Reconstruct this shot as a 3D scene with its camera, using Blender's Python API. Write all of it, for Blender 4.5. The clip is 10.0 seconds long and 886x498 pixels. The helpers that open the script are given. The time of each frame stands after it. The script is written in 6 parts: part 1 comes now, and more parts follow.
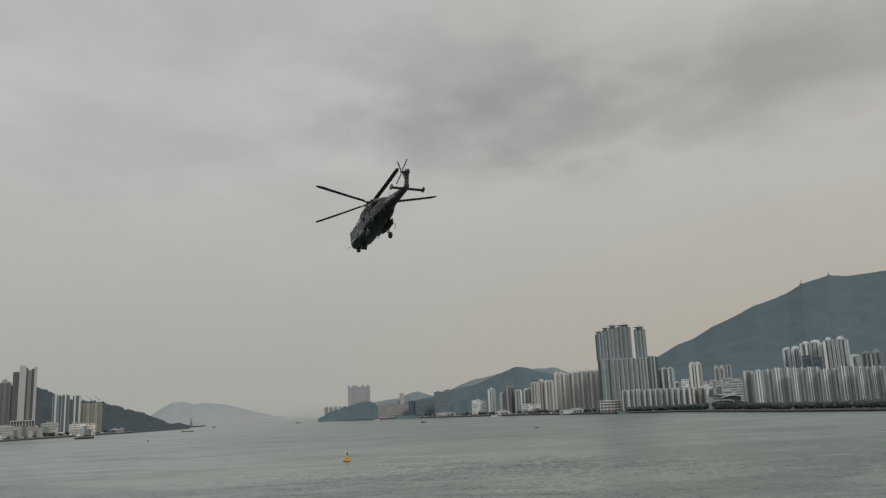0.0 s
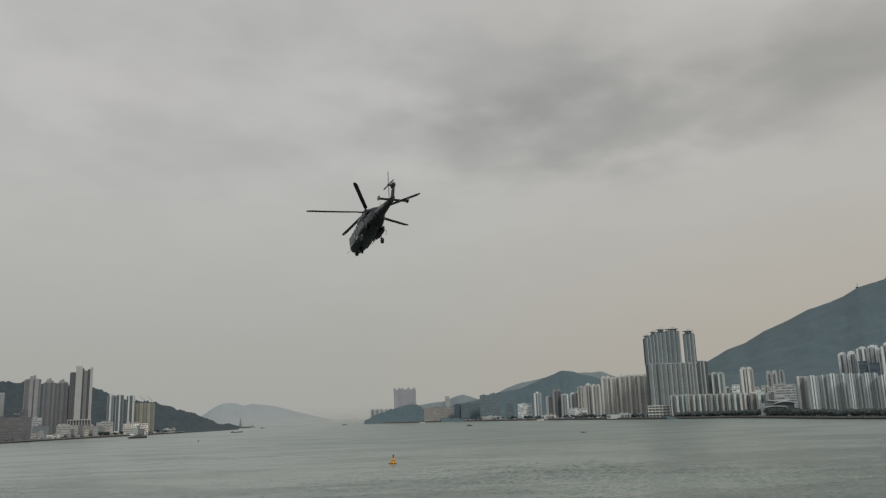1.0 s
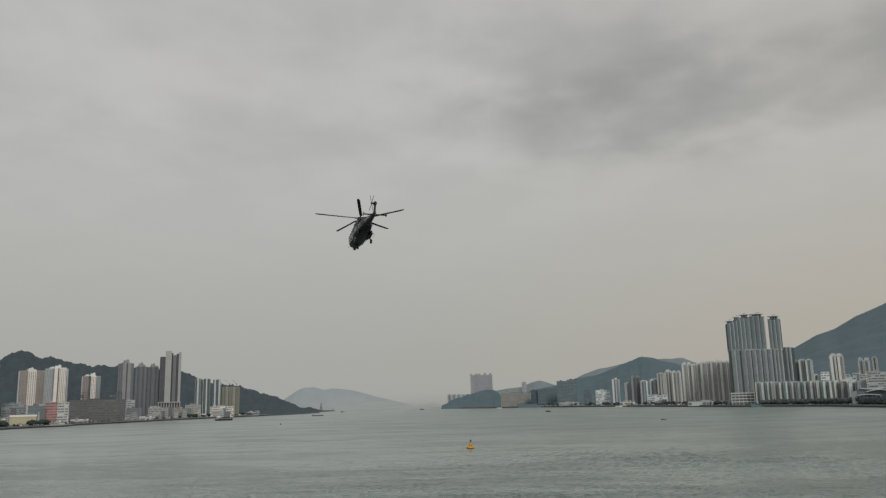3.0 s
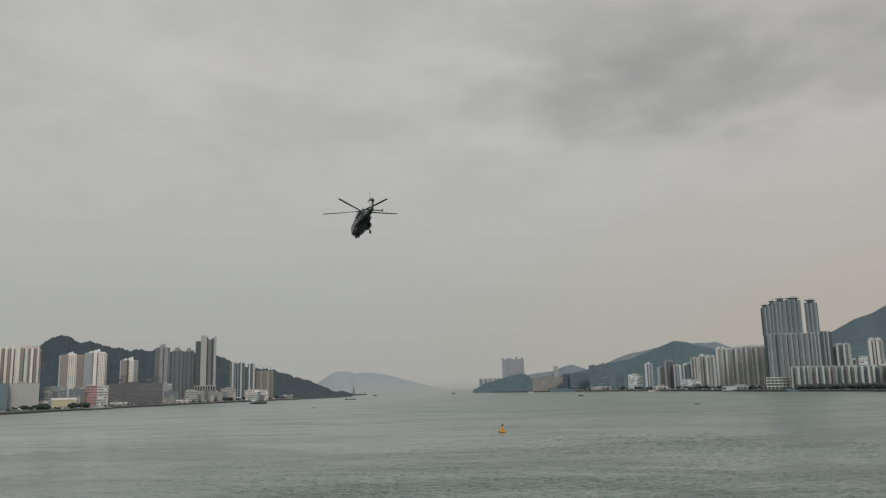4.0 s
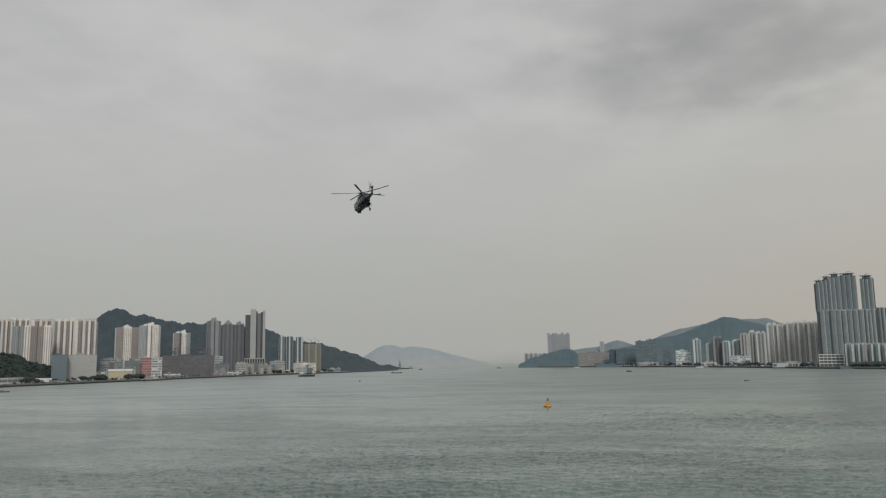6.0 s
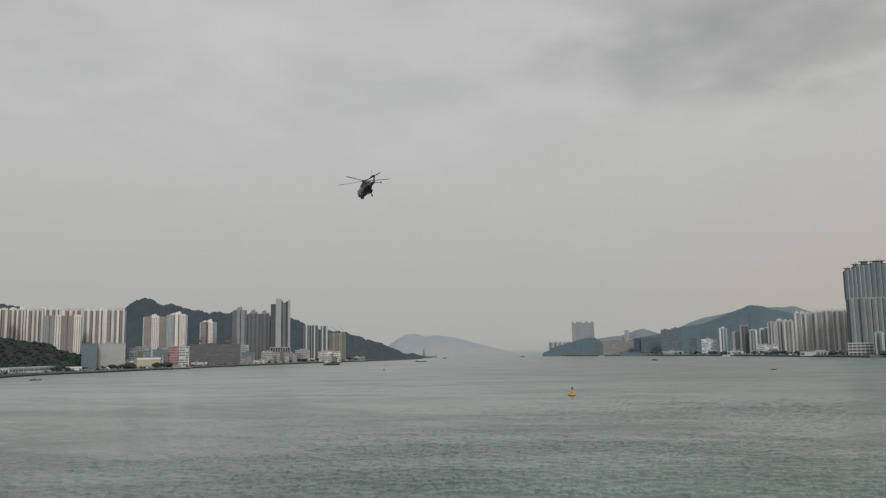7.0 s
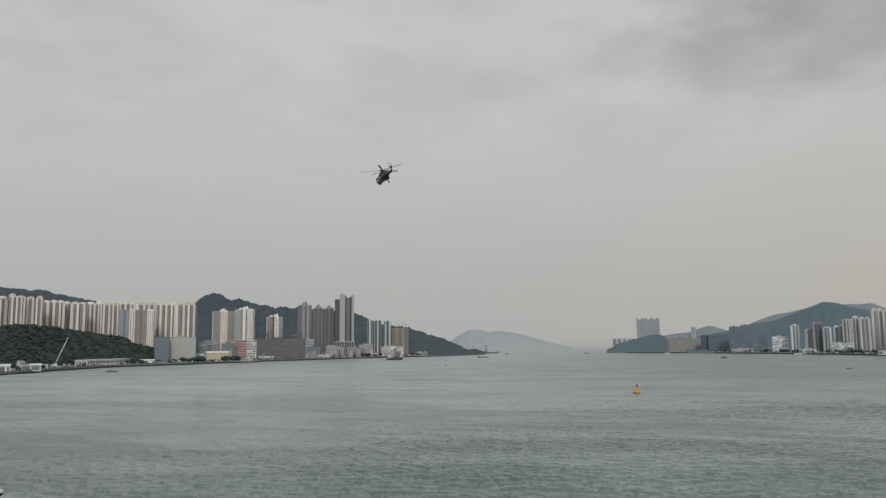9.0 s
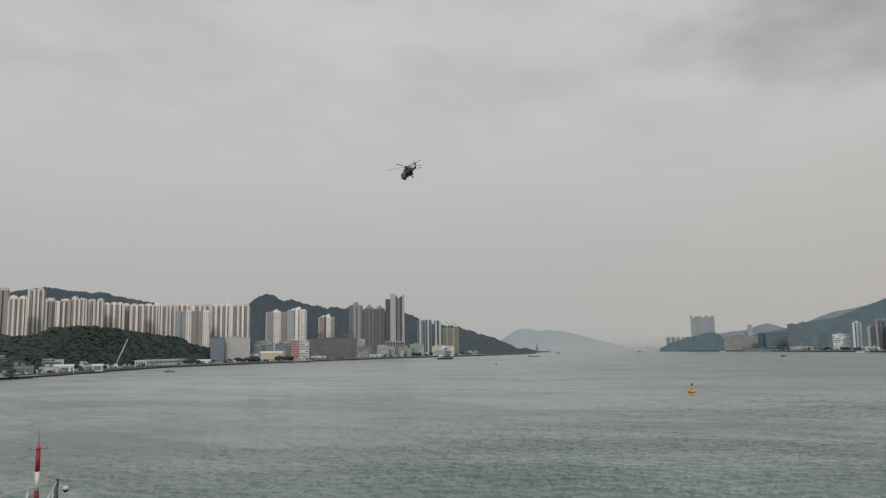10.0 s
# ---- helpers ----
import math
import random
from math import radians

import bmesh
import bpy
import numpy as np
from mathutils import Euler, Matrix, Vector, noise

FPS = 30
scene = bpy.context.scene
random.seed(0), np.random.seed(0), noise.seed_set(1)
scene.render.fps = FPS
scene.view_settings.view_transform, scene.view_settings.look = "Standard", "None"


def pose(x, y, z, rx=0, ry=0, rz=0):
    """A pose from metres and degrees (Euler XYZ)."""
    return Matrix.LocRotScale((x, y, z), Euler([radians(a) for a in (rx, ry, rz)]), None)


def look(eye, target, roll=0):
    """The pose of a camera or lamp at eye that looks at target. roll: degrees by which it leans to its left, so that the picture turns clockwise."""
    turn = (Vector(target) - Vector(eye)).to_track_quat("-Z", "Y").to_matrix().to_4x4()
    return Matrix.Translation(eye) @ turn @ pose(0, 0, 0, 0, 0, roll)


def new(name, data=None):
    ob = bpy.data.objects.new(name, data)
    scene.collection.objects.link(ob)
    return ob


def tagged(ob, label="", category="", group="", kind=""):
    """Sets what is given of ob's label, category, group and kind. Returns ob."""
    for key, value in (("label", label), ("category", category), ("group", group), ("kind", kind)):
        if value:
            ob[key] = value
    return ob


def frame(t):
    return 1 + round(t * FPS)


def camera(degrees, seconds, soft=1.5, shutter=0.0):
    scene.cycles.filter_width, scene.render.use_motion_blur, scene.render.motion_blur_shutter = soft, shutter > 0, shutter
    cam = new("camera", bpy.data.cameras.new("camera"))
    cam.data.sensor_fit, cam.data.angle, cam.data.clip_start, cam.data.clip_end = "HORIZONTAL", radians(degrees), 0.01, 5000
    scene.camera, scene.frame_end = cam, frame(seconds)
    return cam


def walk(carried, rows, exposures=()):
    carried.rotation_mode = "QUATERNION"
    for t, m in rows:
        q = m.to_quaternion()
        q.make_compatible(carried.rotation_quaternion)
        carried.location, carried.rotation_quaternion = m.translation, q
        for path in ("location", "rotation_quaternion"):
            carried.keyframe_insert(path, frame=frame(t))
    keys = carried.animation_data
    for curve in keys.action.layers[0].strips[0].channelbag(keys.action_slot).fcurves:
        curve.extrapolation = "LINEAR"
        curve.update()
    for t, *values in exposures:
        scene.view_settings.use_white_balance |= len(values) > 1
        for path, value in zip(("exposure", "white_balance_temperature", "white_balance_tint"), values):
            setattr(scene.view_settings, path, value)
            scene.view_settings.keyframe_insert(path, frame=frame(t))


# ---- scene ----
# camera: a hand-held phone that pans from one fixed standpoint on a roof terrace
EYE = 26.0
cam = camera(58.5, 10.0, soft=1.3)
TURNS = [
    (0.0, -6.80, 11.40, 2.50), (0.5, -5.12, 11.58, 2.19), (1.0, -3.56, 11.75, 1.94), (1.5, -2.29, 11.77, 1.74),
    (2.0, -0.98, 11.61, 1.62), (2.5, 0.43, 11.30, 1.57), (3.0, 1.89, 10.89, 1.46), (4.5, 4.96, 9.31, 1.27),
    (5.0, 5.67, 8.87, 1.09), (5.5, 6.48, 8.46, 0.97), (7.0, 9.12, 7.30, 0.93), (7.5, 9.79, 6.97, 0.93),
    (8.0, 10.65, 6.90, 0.81), (8.5, 11.95, 6.98, 0.62), (9.0, 13.59, 7.04, 0.49), (9.5, 15.27, 7.17, 0.53),
    (10.0, 17.22, 7.03, 0.73),
]
walk(cam, [(t, pose(0, 0, EYE, 90 + pitch, roll, yaw)) for t, yaw, pitch, roll in TURNS],
     exposures=[(0.0, -0.08, 6500, 10), (4.5, -0.05, 6440, 10), (7.0, 0.04, 6370, 11), (10.0, 0.10, 6340, 12)])


def polar(az, d, z=0.0):
    """A place by its bearing (degrees, left of the y axis is positive) and distance from the terrace."""
    a = radians(az)
    return Vector((-d * math.sin(a), d * math.cos(a), z))


# ---- world and sun ----
def node(tree, kind, **values):
    n = tree.nodes.new(kind)
    for key, value in values.items():
        n.inputs[key.replace("_", " ")].default_value = value
    return n


def math_node(tree, op, a, b=None, clamp=False):
    n = tree.nodes.new("ShaderNodeMath")
    n.operation, n.use_clamp = op, clamp
    for i, v in enumerate((a, b)):
        if v is None:
            continue
        if isinstance(v, (int, float)):
            n.inputs[i].default_value = v
        else:
            tree.links.new(v, n.inputs[i])
    return n.outputs[0]


def mix_colour(tree, fac, a, b):
    n = tree.nodes.new("ShaderNodeMix")
    n.data_type = "RGBA"
    for socket, v in ((n.inputs[0], fac), (n.inputs[6], a), (n.inputs[7], b)):
        if isinstance(v, (int, float)):
            socket.default_value = v
        elif isinstance(v, tuple):
            socket.default_value = (*v, 1)
        else:
            tree.links.new(v, socket)
    return n.outputs[2]


SUN_AZ, SUN_EL = -162.0, 36.0


def make_world():
    world = bpy.data.worlds.new("overcast")
    scene.world = world
    world.use_nodes = True
    tr = world.node_tree
    tr.nodes.clear()
    link = tr.links.new
    sky = tr.nodes.new("ShaderNodeTexSky")
    sky.sky_type, sky.sun_disc = "NISHITA", False
    sky.sun_elevation, sky.sun_rotation = radians(SUN_EL), radians(-SUN_AZ)
    sky.air_density, sky.dust_density = 1.5, 4.0
    tc = tr.nodes.new("ShaderNodeTexCoord")
    sep = tr.nodes.new("ShaderNodeSeparateXYZ")
    link(tc.outputs["Generated"], sep.inputs[0])
    x, y, z = sep.outputs
    # the deck of cloud is level: its lumps close up towards the horizon
    rise = math_node(tr, "ADD", math_node(tr, "MAXIMUM", z, 0.0), 0.16)
    level = tr.nodes.new("ShaderNodeCombineXYZ")
    link(math_node(tr, "DIVIDE", x, rise), level.inputs[0])
    link(math_node(tr, "DIVIDE", y, rise), level.inputs[1])
    big = node(tr, "ShaderNodeTexNoise", Scale=2.3, Detail=4.0, Roughness=0.45, Distortion=0.15)
    small = node(tr, "ShaderNodeTexNoise", Scale=7.5, Detail=5.0, Roughness=0.5, Distortion=0.2)
    link(level.outputs[0], big.inputs["Vector"])
    link(level.outputs[0], small.inputs["Vector"])
    n = math_node(tr, "ADD", math_node(tr, "MULTIPLY", big.outputs["Fac"], 0.76), math_node(tr, "MULTIPLY", small.outputs["Fac"], 0.24))
    thick = node(tr, "ShaderNodeMapRange", From_Min=0.34, From_Max=0.66)
    thick.interpolation_type = "SMOOTHSTEP"
    link(n, thick.inputs["Value"])
    calm = node(tr, "ShaderNodeMapRange", From_Min=0.36, From_Max=0.2)
    calm.interpolation_type = "SMOOTHSTEP"
    link(z, calm.inputs["Value"])
    base = mix_colour(tr, thick.outputs[0], CLOUD_DARK, CLOUD_LIGHT)
    base = mix_colour(tr, math_node(tr, "MULTIPLY", calm.outputs[0], 0.8), base, CLOUD_EVEN)
    # heavy cloud banks, soft and torn by the same noise
    for (az, el, wide, high, depth) in CLOUD_BANKS:
        d = polar(az, math.cos(radians(el)), math.sin(radians(el)))
        side = Vector((math.cos(radians(az)), math.sin(radians(az)), 0))
        def dot(v):
            m = tr.nodes.new("ShaderNodeVectorMath")
            m.operation = "DOT_PRODUCT"
            link(tc.outputs["Generated"], m.inputs[0])
            m.inputs[1].default_value = v
            return m.outputs["Value"]
        u = math_node(tr, "DIVIDE", dot(side), math.sin(radians(wide)))
        w = math_node(tr, "DIVIDE", math_node(tr, "SUBTRACT", dot(Vector((0, 0, 1))), math.sin(radians(el))), math.sin(radians(high)))
        r = math_node(tr, "SQRT", math_node(tr, "ADD", math_node(tr, "MULTIPLY", u, u), math_node(tr, "MULTIPLY", w, w)))
        ahead = math_node(tr, "GREATER_THAN", dot(d), 0.0)
        r = math_node(tr, "ADD", r, math_node(tr, "MULTIPLY", math_node(tr, "SUBTRACT", n, 0.5), 2.0))
        k = node(tr, "ShaderNodeMapRange", From_Min=1.2, From_Max=0.15)
        k.interpolation_type = "SMOOTHERSTEP"
        link(r, k.inputs["Value"])
        amount = math_node(tr, "MULTIPLY", math_node(tr, "MULTIPLY", k.outputs[0], ahead), abs(depth))
        base = mix_colour(tr, amount, base, CLOUD_BANK if depth > 0 else CLOUD_GLOW)
    # smooth murk towards the horizon, warmer on the sun's side
    low = node(tr, "ShaderNodeMapRange", From_Min=0.30, From_Max=0.02)
    low.interpolation_type = "SMOOTHSTEP"
    link(z, low.inputs["Value"])
    warm = node(tr, "ShaderNodeMapRange", From_Min=-0.2, From_Max=0.65)
    warm.interpolation_type = "SMOOTHSTEP"
    link(x, warm.inputs["Value"])
    murk = mix_colour(tr, warm.outputs[0], MURK, MURK_WARM)
    base = mix_colour(tr, math_node(tr, "MULTIPLY", low.outputs[0], 0.93), base, murk)
    tint = tr.nodes.new("ShaderNodeMix")
    tint.data_type, tint.blend_type = "RGBA", "MULTIPLY"
    tint.inputs[0].default_value = 1.0
    link(base, tint.inputs[6])
    link(mix_colour(tr, warm.outputs[0], (1.0, 1.0, 0.985), (1.005, 0.985, 0.94)), tint.inputs[7])
    base = tint.outputs[2]
    deck = tr.nodes.new("ShaderNodeBackground")
    deck.inputs["Strength"].default_value = 1.0
    link(base, deck.inputs["Color"])
    clear = tr.nodes.new("ShaderNodeBackground")
    clear.inputs["Strength"].default_value = 0.06
    link(sky.outputs[0], clear.inputs["Color"])
    both = tr.nodes.new("ShaderNodeMixShader")
    both.inputs[0].default_value = 0.94
    link(clear.outputs[0], both.inputs[1])
    link(deck.outputs[0], both.inputs[2])
    out = tr.nodes.new("ShaderNodeOutputWorld")
    link(both.outputs[0], out.inputs["Surface"])


CLOUD_LIGHT, CLOUD_DARK, CLOUD_EVEN = (0.553, 0.547, 0.538), (0.468, 0.464, 0.458), (0.515, 0.513, 0.495)
CLOUD_BANK, CLOUD_GLOW = (0.295, 0.300, 0.298), (0.60, 0.578, 0.562)
MURK, MURK_WARM = (0.411, 0.416, 0.393), (0.465, 0.428, 0.380)
# bearing, height, half width, half height (degrees), weight: above 0 dark, below 0 bright
CLOUD_BANKS = [(-14.5, 19.8, 11, 3.4, 0.46), (-23, 20.4, 14, 4.0, 0.38), (-36, 22.5, 11, 5.0, 0.32), (-10, 24.3, 11, 3.8, 0.32), (-24, 24.5, 14, 3.2, 0.24),
               (-24, 28.2, 8, 2.2, -0.5), (-11, 27.4, 4, 1.8, -0.4), (-36, 18.0, 6, 1.8, -0.4), (20, 22.5, 12, 2.5, -0.2), (-7, 19.4, 8, 3.0, 0.26)]
make_world()
sun = new("sun", bpy.data.lights.new("sun", "SUN"))
sun.data.energy, sun.data.angle, sun.data.color = 1.05, radians(14), (1.0, 0.965, 0.92)
sun.matrix_world = look(polar(SUN_AZ, 100 * math.cos(radians(SUN_EL)), 100 * math.sin(radians(SUN_EL))), (0, 0, 0))
scene.view_settings.exposure = 0.0


# ---- materials ----
def material(name, colour, rough=0.8, metal=0.0, grain=0.15, scale=0.3, stain=0.2, stain_scale=0.03, bump=0.0, spread=0.0, coords="Object"):
    """A surface with grain and broad stains in its own metres."""
    m = bpy.data.materials.new(name)
    m.use_nodes = True
    tr = m.node_tree
    link = tr.links.new
    bsdf = tr.nodes["Principled BSDF"]
    bsdf.inputs["Roughness"].default_value, bsdf.inputs["Metallic"].default_value = rough, metal
    tc = tr.nodes.new("ShaderNodeTexCoord")
    fine = node(tr, "ShaderNodeTexNoise", Scale=scale, Detail=5.0, Roughness=0.6)
    broad = node(tr, "ShaderNodeTexNoise", Scale=stain_scale, Detail=4.0, Roughness=0.55)
    for n in (fine, broad):
        link(tc.outputs[coords], n.inputs["Vector"])
    dark = tuple(c * (1 - 2 * grain) for c in colour)
    lite = tuple(min(1.0, c * (1 + 2 * grain)) for c in colour)
    c = mix_colour(tr, fine.outputs["Fac"], dark, lite)
    worn = tuple(c * 0.55 for c in colour)
    f = node(tr, "ShaderNodeMapRange", From_Min=0.5, From_Max=0.75, To_Max=stain)
    link(broad.outputs["Fac"], f.inputs["Value"])
    c = mix_colour(tr, f.outputs[0], c, worn)
    if spread:
        info = tr.nodes.new("ShaderNodeObjectInfo")
        hsv = tr.nodes.new("ShaderNodeHueSaturation")
        v = node(tr, "ShaderNodeMapRange", To_Min=1 - spread, To_Max=1 + spread)
        link(info.outputs["Random"], v.inputs["Value"])
        link(v.outputs[0], hsv.inputs["Value"])
        link(c, hsv.inputs["Color"])
        c = hsv.outputs[0]
    link(c, bsdf.inputs["Base Color"])
    if bump:
        b = node(tr, "ShaderNodeBump", Strength=min(1.0, bump), Distance=bump)
        link(fine.outputs["Fac"], b.inputs["Height"])
        link(b.outputs[0], bsdf.inputs["Normal"])
    return m


def water_material():
    m = bpy.data.materials.new("harbour_water")
    m.use_nodes = True
    tr = m.node_tree
    link = tr.links.new
    bsdf = tr.nodes["Principled BSDF"]
    bsdf.inputs["Roughness"].default_value = 0.2
    bsdf.inputs["IOR"].default_value = 1.33
    tc = tr.nodes.new("ShaderNodeTexCoord")
    heights = None
    for scale, weight, stretch, turn in ((1.8, 0.12, 1.5, 20), (0.7, 0.24, 1.7, 35), (0.28, 0.9, 1.6, 12)):
        mp = node(tr, "ShaderNodeMapping", Rotation=(0, 0, radians(turn)), Scale=(1, stretch, 1))
        link(tc.outputs["Object"], mp.inputs["Vector"])
        n = node(tr, "ShaderNodeTexNoise", Scale=scale, Detail=4.0, Roughness=0.55, Distortion=0.4)
        link(mp.outputs[0], n.inputs["Vector"])
        h = math_node(tr, "MULTIPLY", n.outputs["Fac"], weight)
        heights = h if heights is None else math_node(tr, "ADD", heights, h)
    # gusts and slicks: patches of rougher and smoother water
    mp = node(tr, "ShaderNodeMapping", Rotation=(0, 0, radians(8)), Scale=(1.0, 2.6, 1))
    link(tc.outputs["Object"], mp.inputs["Vector"])
    gust = node(tr, "ShaderNodeTexNoise", Scale=0.0075, Detail=6.0, Roughness=0.6, Distortion=0.8)
    link(mp.outputs[0], gust.inputs["Vector"])
    g = node(tr, "ShaderNodeMapRange", From_Min=0.44, From_Max=0.57, To_Min=0.25, To_Max=1.0)
    # long thin wind streaks inside the patches
    thin = node(tr, "ShaderNodeMapping", Rotation=(0, 0, radians(4)), Scale=(0.7, 1.5, 1))
    link(tc.outputs["Object"], thin.inputs["Vector"])
    streak = node(tr, "ShaderNodeTexNoise", Scale=0.055, Detail=6.0, Roughness=0.65, Distortion=0.5)
    link(thin.outputs[0], streak.inputs["Vector"])
    link(math_node(tr, "ADD", math_node(tr, "MULTIPLY", gust.outputs["Fac"], 0.72), math_node(tr, "MULTIPLY", streak.outputs["Fac"], 0.28)), g.inputs["Value"])
    b = node(tr, "ShaderNodeBump", Distance=WAVE)
    link(heights, b.inputs["Height"])
    link(g.outputs[0], b.inputs["Strength"])
    link(b.outputs[0], bsdf.inputs["Normal"])
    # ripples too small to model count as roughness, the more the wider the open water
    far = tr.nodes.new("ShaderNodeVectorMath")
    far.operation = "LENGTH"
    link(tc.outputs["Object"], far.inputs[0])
    r = node(tr, "ShaderNodeMapRange", From_Min=120.0, From_Max=750.0, To_Min=0.05, To_Max=0.34)
    link(far.outputs["Value"], r.inputs["Value"])
    link(r.outputs[0], bsdf.inputs["Roughness"])
    # base colour pales with distance and towards the shores, standing in for reflected sky
    sheen = node(tr, "ShaderNodeMapRange", From_Min=60.0, From_Max=560.0)
    link(far.outputs["Value"], sheen.inputs["Value"])
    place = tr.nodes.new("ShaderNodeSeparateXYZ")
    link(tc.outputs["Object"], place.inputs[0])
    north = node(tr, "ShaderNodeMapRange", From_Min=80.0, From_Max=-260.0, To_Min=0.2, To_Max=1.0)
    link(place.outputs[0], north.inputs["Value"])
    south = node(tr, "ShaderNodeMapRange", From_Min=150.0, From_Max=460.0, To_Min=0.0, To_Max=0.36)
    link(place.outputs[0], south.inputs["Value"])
    sheen_amount = math_node(tr, "MULTIPLY", sheen.outputs[0], math_node(tr, "ADD", north.outputs[0], south.outputs[0]))
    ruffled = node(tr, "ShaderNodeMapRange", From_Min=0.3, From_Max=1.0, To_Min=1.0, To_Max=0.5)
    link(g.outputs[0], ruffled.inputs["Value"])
    sheen_amount = math_node(tr, "MULTIPLY", sheen_amount, ruffled.outputs[0])
    # slicks paler, gusts darker: their share of reflected sky put into the tone
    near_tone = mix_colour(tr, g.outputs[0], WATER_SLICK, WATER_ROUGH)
    link(mix_colour(tr, sheen_amount, near_tone, WATER_SHEEN), bsdf.inputs["Base Color"])
    return m


WAVE = 0.5
WATER_SLICK, WATER_ROUGH, WATER_SHEEN = (0.162, 0.224, 0.200), (0.096, 0.143, 0.127), (0.345, 0.396, 0.388)
M = {
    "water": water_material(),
    "land": material("quay_ground", (0.22, 0.215, 0.20), 0.9, scale=0.15, stain=0.5),
    "seawall": material("seawall_stone", (0.21, 0.21, 0.20), 0.9, scale=0.4, stain=0.6, stain_scale=0.1),
    "weed": material("weedy_stone", (0.045, 0.047, 0.042), 0.8, scale=0.6, stain=0.5, stain_scale=0.15),
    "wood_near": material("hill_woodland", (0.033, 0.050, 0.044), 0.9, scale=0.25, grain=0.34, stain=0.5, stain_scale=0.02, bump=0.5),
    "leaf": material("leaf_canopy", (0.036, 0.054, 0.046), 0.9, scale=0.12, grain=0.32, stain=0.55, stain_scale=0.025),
    # the same leaves with distance haze mixed into their colour
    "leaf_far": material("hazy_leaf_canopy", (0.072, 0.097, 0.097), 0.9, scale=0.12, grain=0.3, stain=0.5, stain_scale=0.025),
    # far slopes: distance haze is put into these pale blue base colours
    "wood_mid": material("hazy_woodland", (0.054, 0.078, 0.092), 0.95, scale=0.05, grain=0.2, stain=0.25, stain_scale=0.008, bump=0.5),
    "wood_far": material("hazy_distant_woodland", (0.096, 0.146, 0.168), 0.95, scale=0.02, grain=0.10, stain=0.16, stain_scale=0.004),
    "ridge_far": material("distant_ridge_haze", (0.20, 0.245, 0.265), 0.95, scale=0.02, grain=0.08, stain=0.15, stain_scale=0.004),
    "island": material("hazy_offshore_island", (0.325, 0.370, 0.392), 0.95, scale=0.015, grain=0.05, stain=0.08, stain_scale=0.004),
    # panes lightened in colour to stand for haze in front of the towers
    "glass": material("tower_window_glass", (0.155, 0.17, 0.175), 0.3, scale=0.2, grain=0.25, stain=0.0, spread=0.15),
    "concrete": material("pale_concrete", (0.42, 0.41, 0.38), 0.85, stain=0.4),
    "dark": material("dark_metal", (0.05, 0.055, 0.06), 0.5, grain=0.2),
    "white": material("white_paint", (0.72, 0.71, 0.68), 0.6, stain=0.3),
}


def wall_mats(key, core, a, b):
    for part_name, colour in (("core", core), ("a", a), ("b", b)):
        # core is the recess tone: shade between bays put into the colour
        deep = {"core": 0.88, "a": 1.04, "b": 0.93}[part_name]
        # less red, more blue: a cool haze cast put into every wall
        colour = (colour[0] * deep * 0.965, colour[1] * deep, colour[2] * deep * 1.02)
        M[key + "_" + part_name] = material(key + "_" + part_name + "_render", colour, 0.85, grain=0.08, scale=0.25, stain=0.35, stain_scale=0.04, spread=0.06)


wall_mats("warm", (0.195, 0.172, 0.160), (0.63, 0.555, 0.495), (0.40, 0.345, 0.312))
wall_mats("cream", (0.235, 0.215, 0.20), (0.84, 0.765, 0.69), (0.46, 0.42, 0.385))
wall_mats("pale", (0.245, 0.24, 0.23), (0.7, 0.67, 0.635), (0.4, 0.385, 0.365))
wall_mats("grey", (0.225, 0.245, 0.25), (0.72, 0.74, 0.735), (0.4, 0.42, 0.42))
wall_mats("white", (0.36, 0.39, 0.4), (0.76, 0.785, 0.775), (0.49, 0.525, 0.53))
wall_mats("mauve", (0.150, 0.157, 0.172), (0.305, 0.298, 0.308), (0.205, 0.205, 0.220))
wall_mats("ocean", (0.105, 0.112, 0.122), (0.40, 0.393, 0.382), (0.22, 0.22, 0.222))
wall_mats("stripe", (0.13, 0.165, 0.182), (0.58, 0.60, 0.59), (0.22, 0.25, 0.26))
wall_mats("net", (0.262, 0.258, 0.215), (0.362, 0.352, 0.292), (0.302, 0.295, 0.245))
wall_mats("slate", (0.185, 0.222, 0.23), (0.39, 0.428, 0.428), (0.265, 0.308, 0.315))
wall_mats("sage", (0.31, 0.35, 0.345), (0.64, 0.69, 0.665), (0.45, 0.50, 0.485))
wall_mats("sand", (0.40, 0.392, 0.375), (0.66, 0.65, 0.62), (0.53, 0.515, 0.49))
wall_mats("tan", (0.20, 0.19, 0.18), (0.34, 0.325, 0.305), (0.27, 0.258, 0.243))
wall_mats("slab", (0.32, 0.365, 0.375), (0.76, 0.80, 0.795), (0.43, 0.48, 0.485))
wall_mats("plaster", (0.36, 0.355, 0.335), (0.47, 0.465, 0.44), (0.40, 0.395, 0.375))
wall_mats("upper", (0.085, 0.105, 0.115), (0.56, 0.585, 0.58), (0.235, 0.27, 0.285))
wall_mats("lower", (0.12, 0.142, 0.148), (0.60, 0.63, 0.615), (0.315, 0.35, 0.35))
# mist greys: plain pale walls nearby, haze in colour on the far blocks
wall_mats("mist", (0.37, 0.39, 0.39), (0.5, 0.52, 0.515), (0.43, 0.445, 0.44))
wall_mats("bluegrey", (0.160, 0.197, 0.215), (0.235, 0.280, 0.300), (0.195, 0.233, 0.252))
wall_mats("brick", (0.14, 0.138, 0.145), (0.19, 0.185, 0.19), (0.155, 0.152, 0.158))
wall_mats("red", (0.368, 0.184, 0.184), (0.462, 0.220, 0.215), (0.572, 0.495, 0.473))
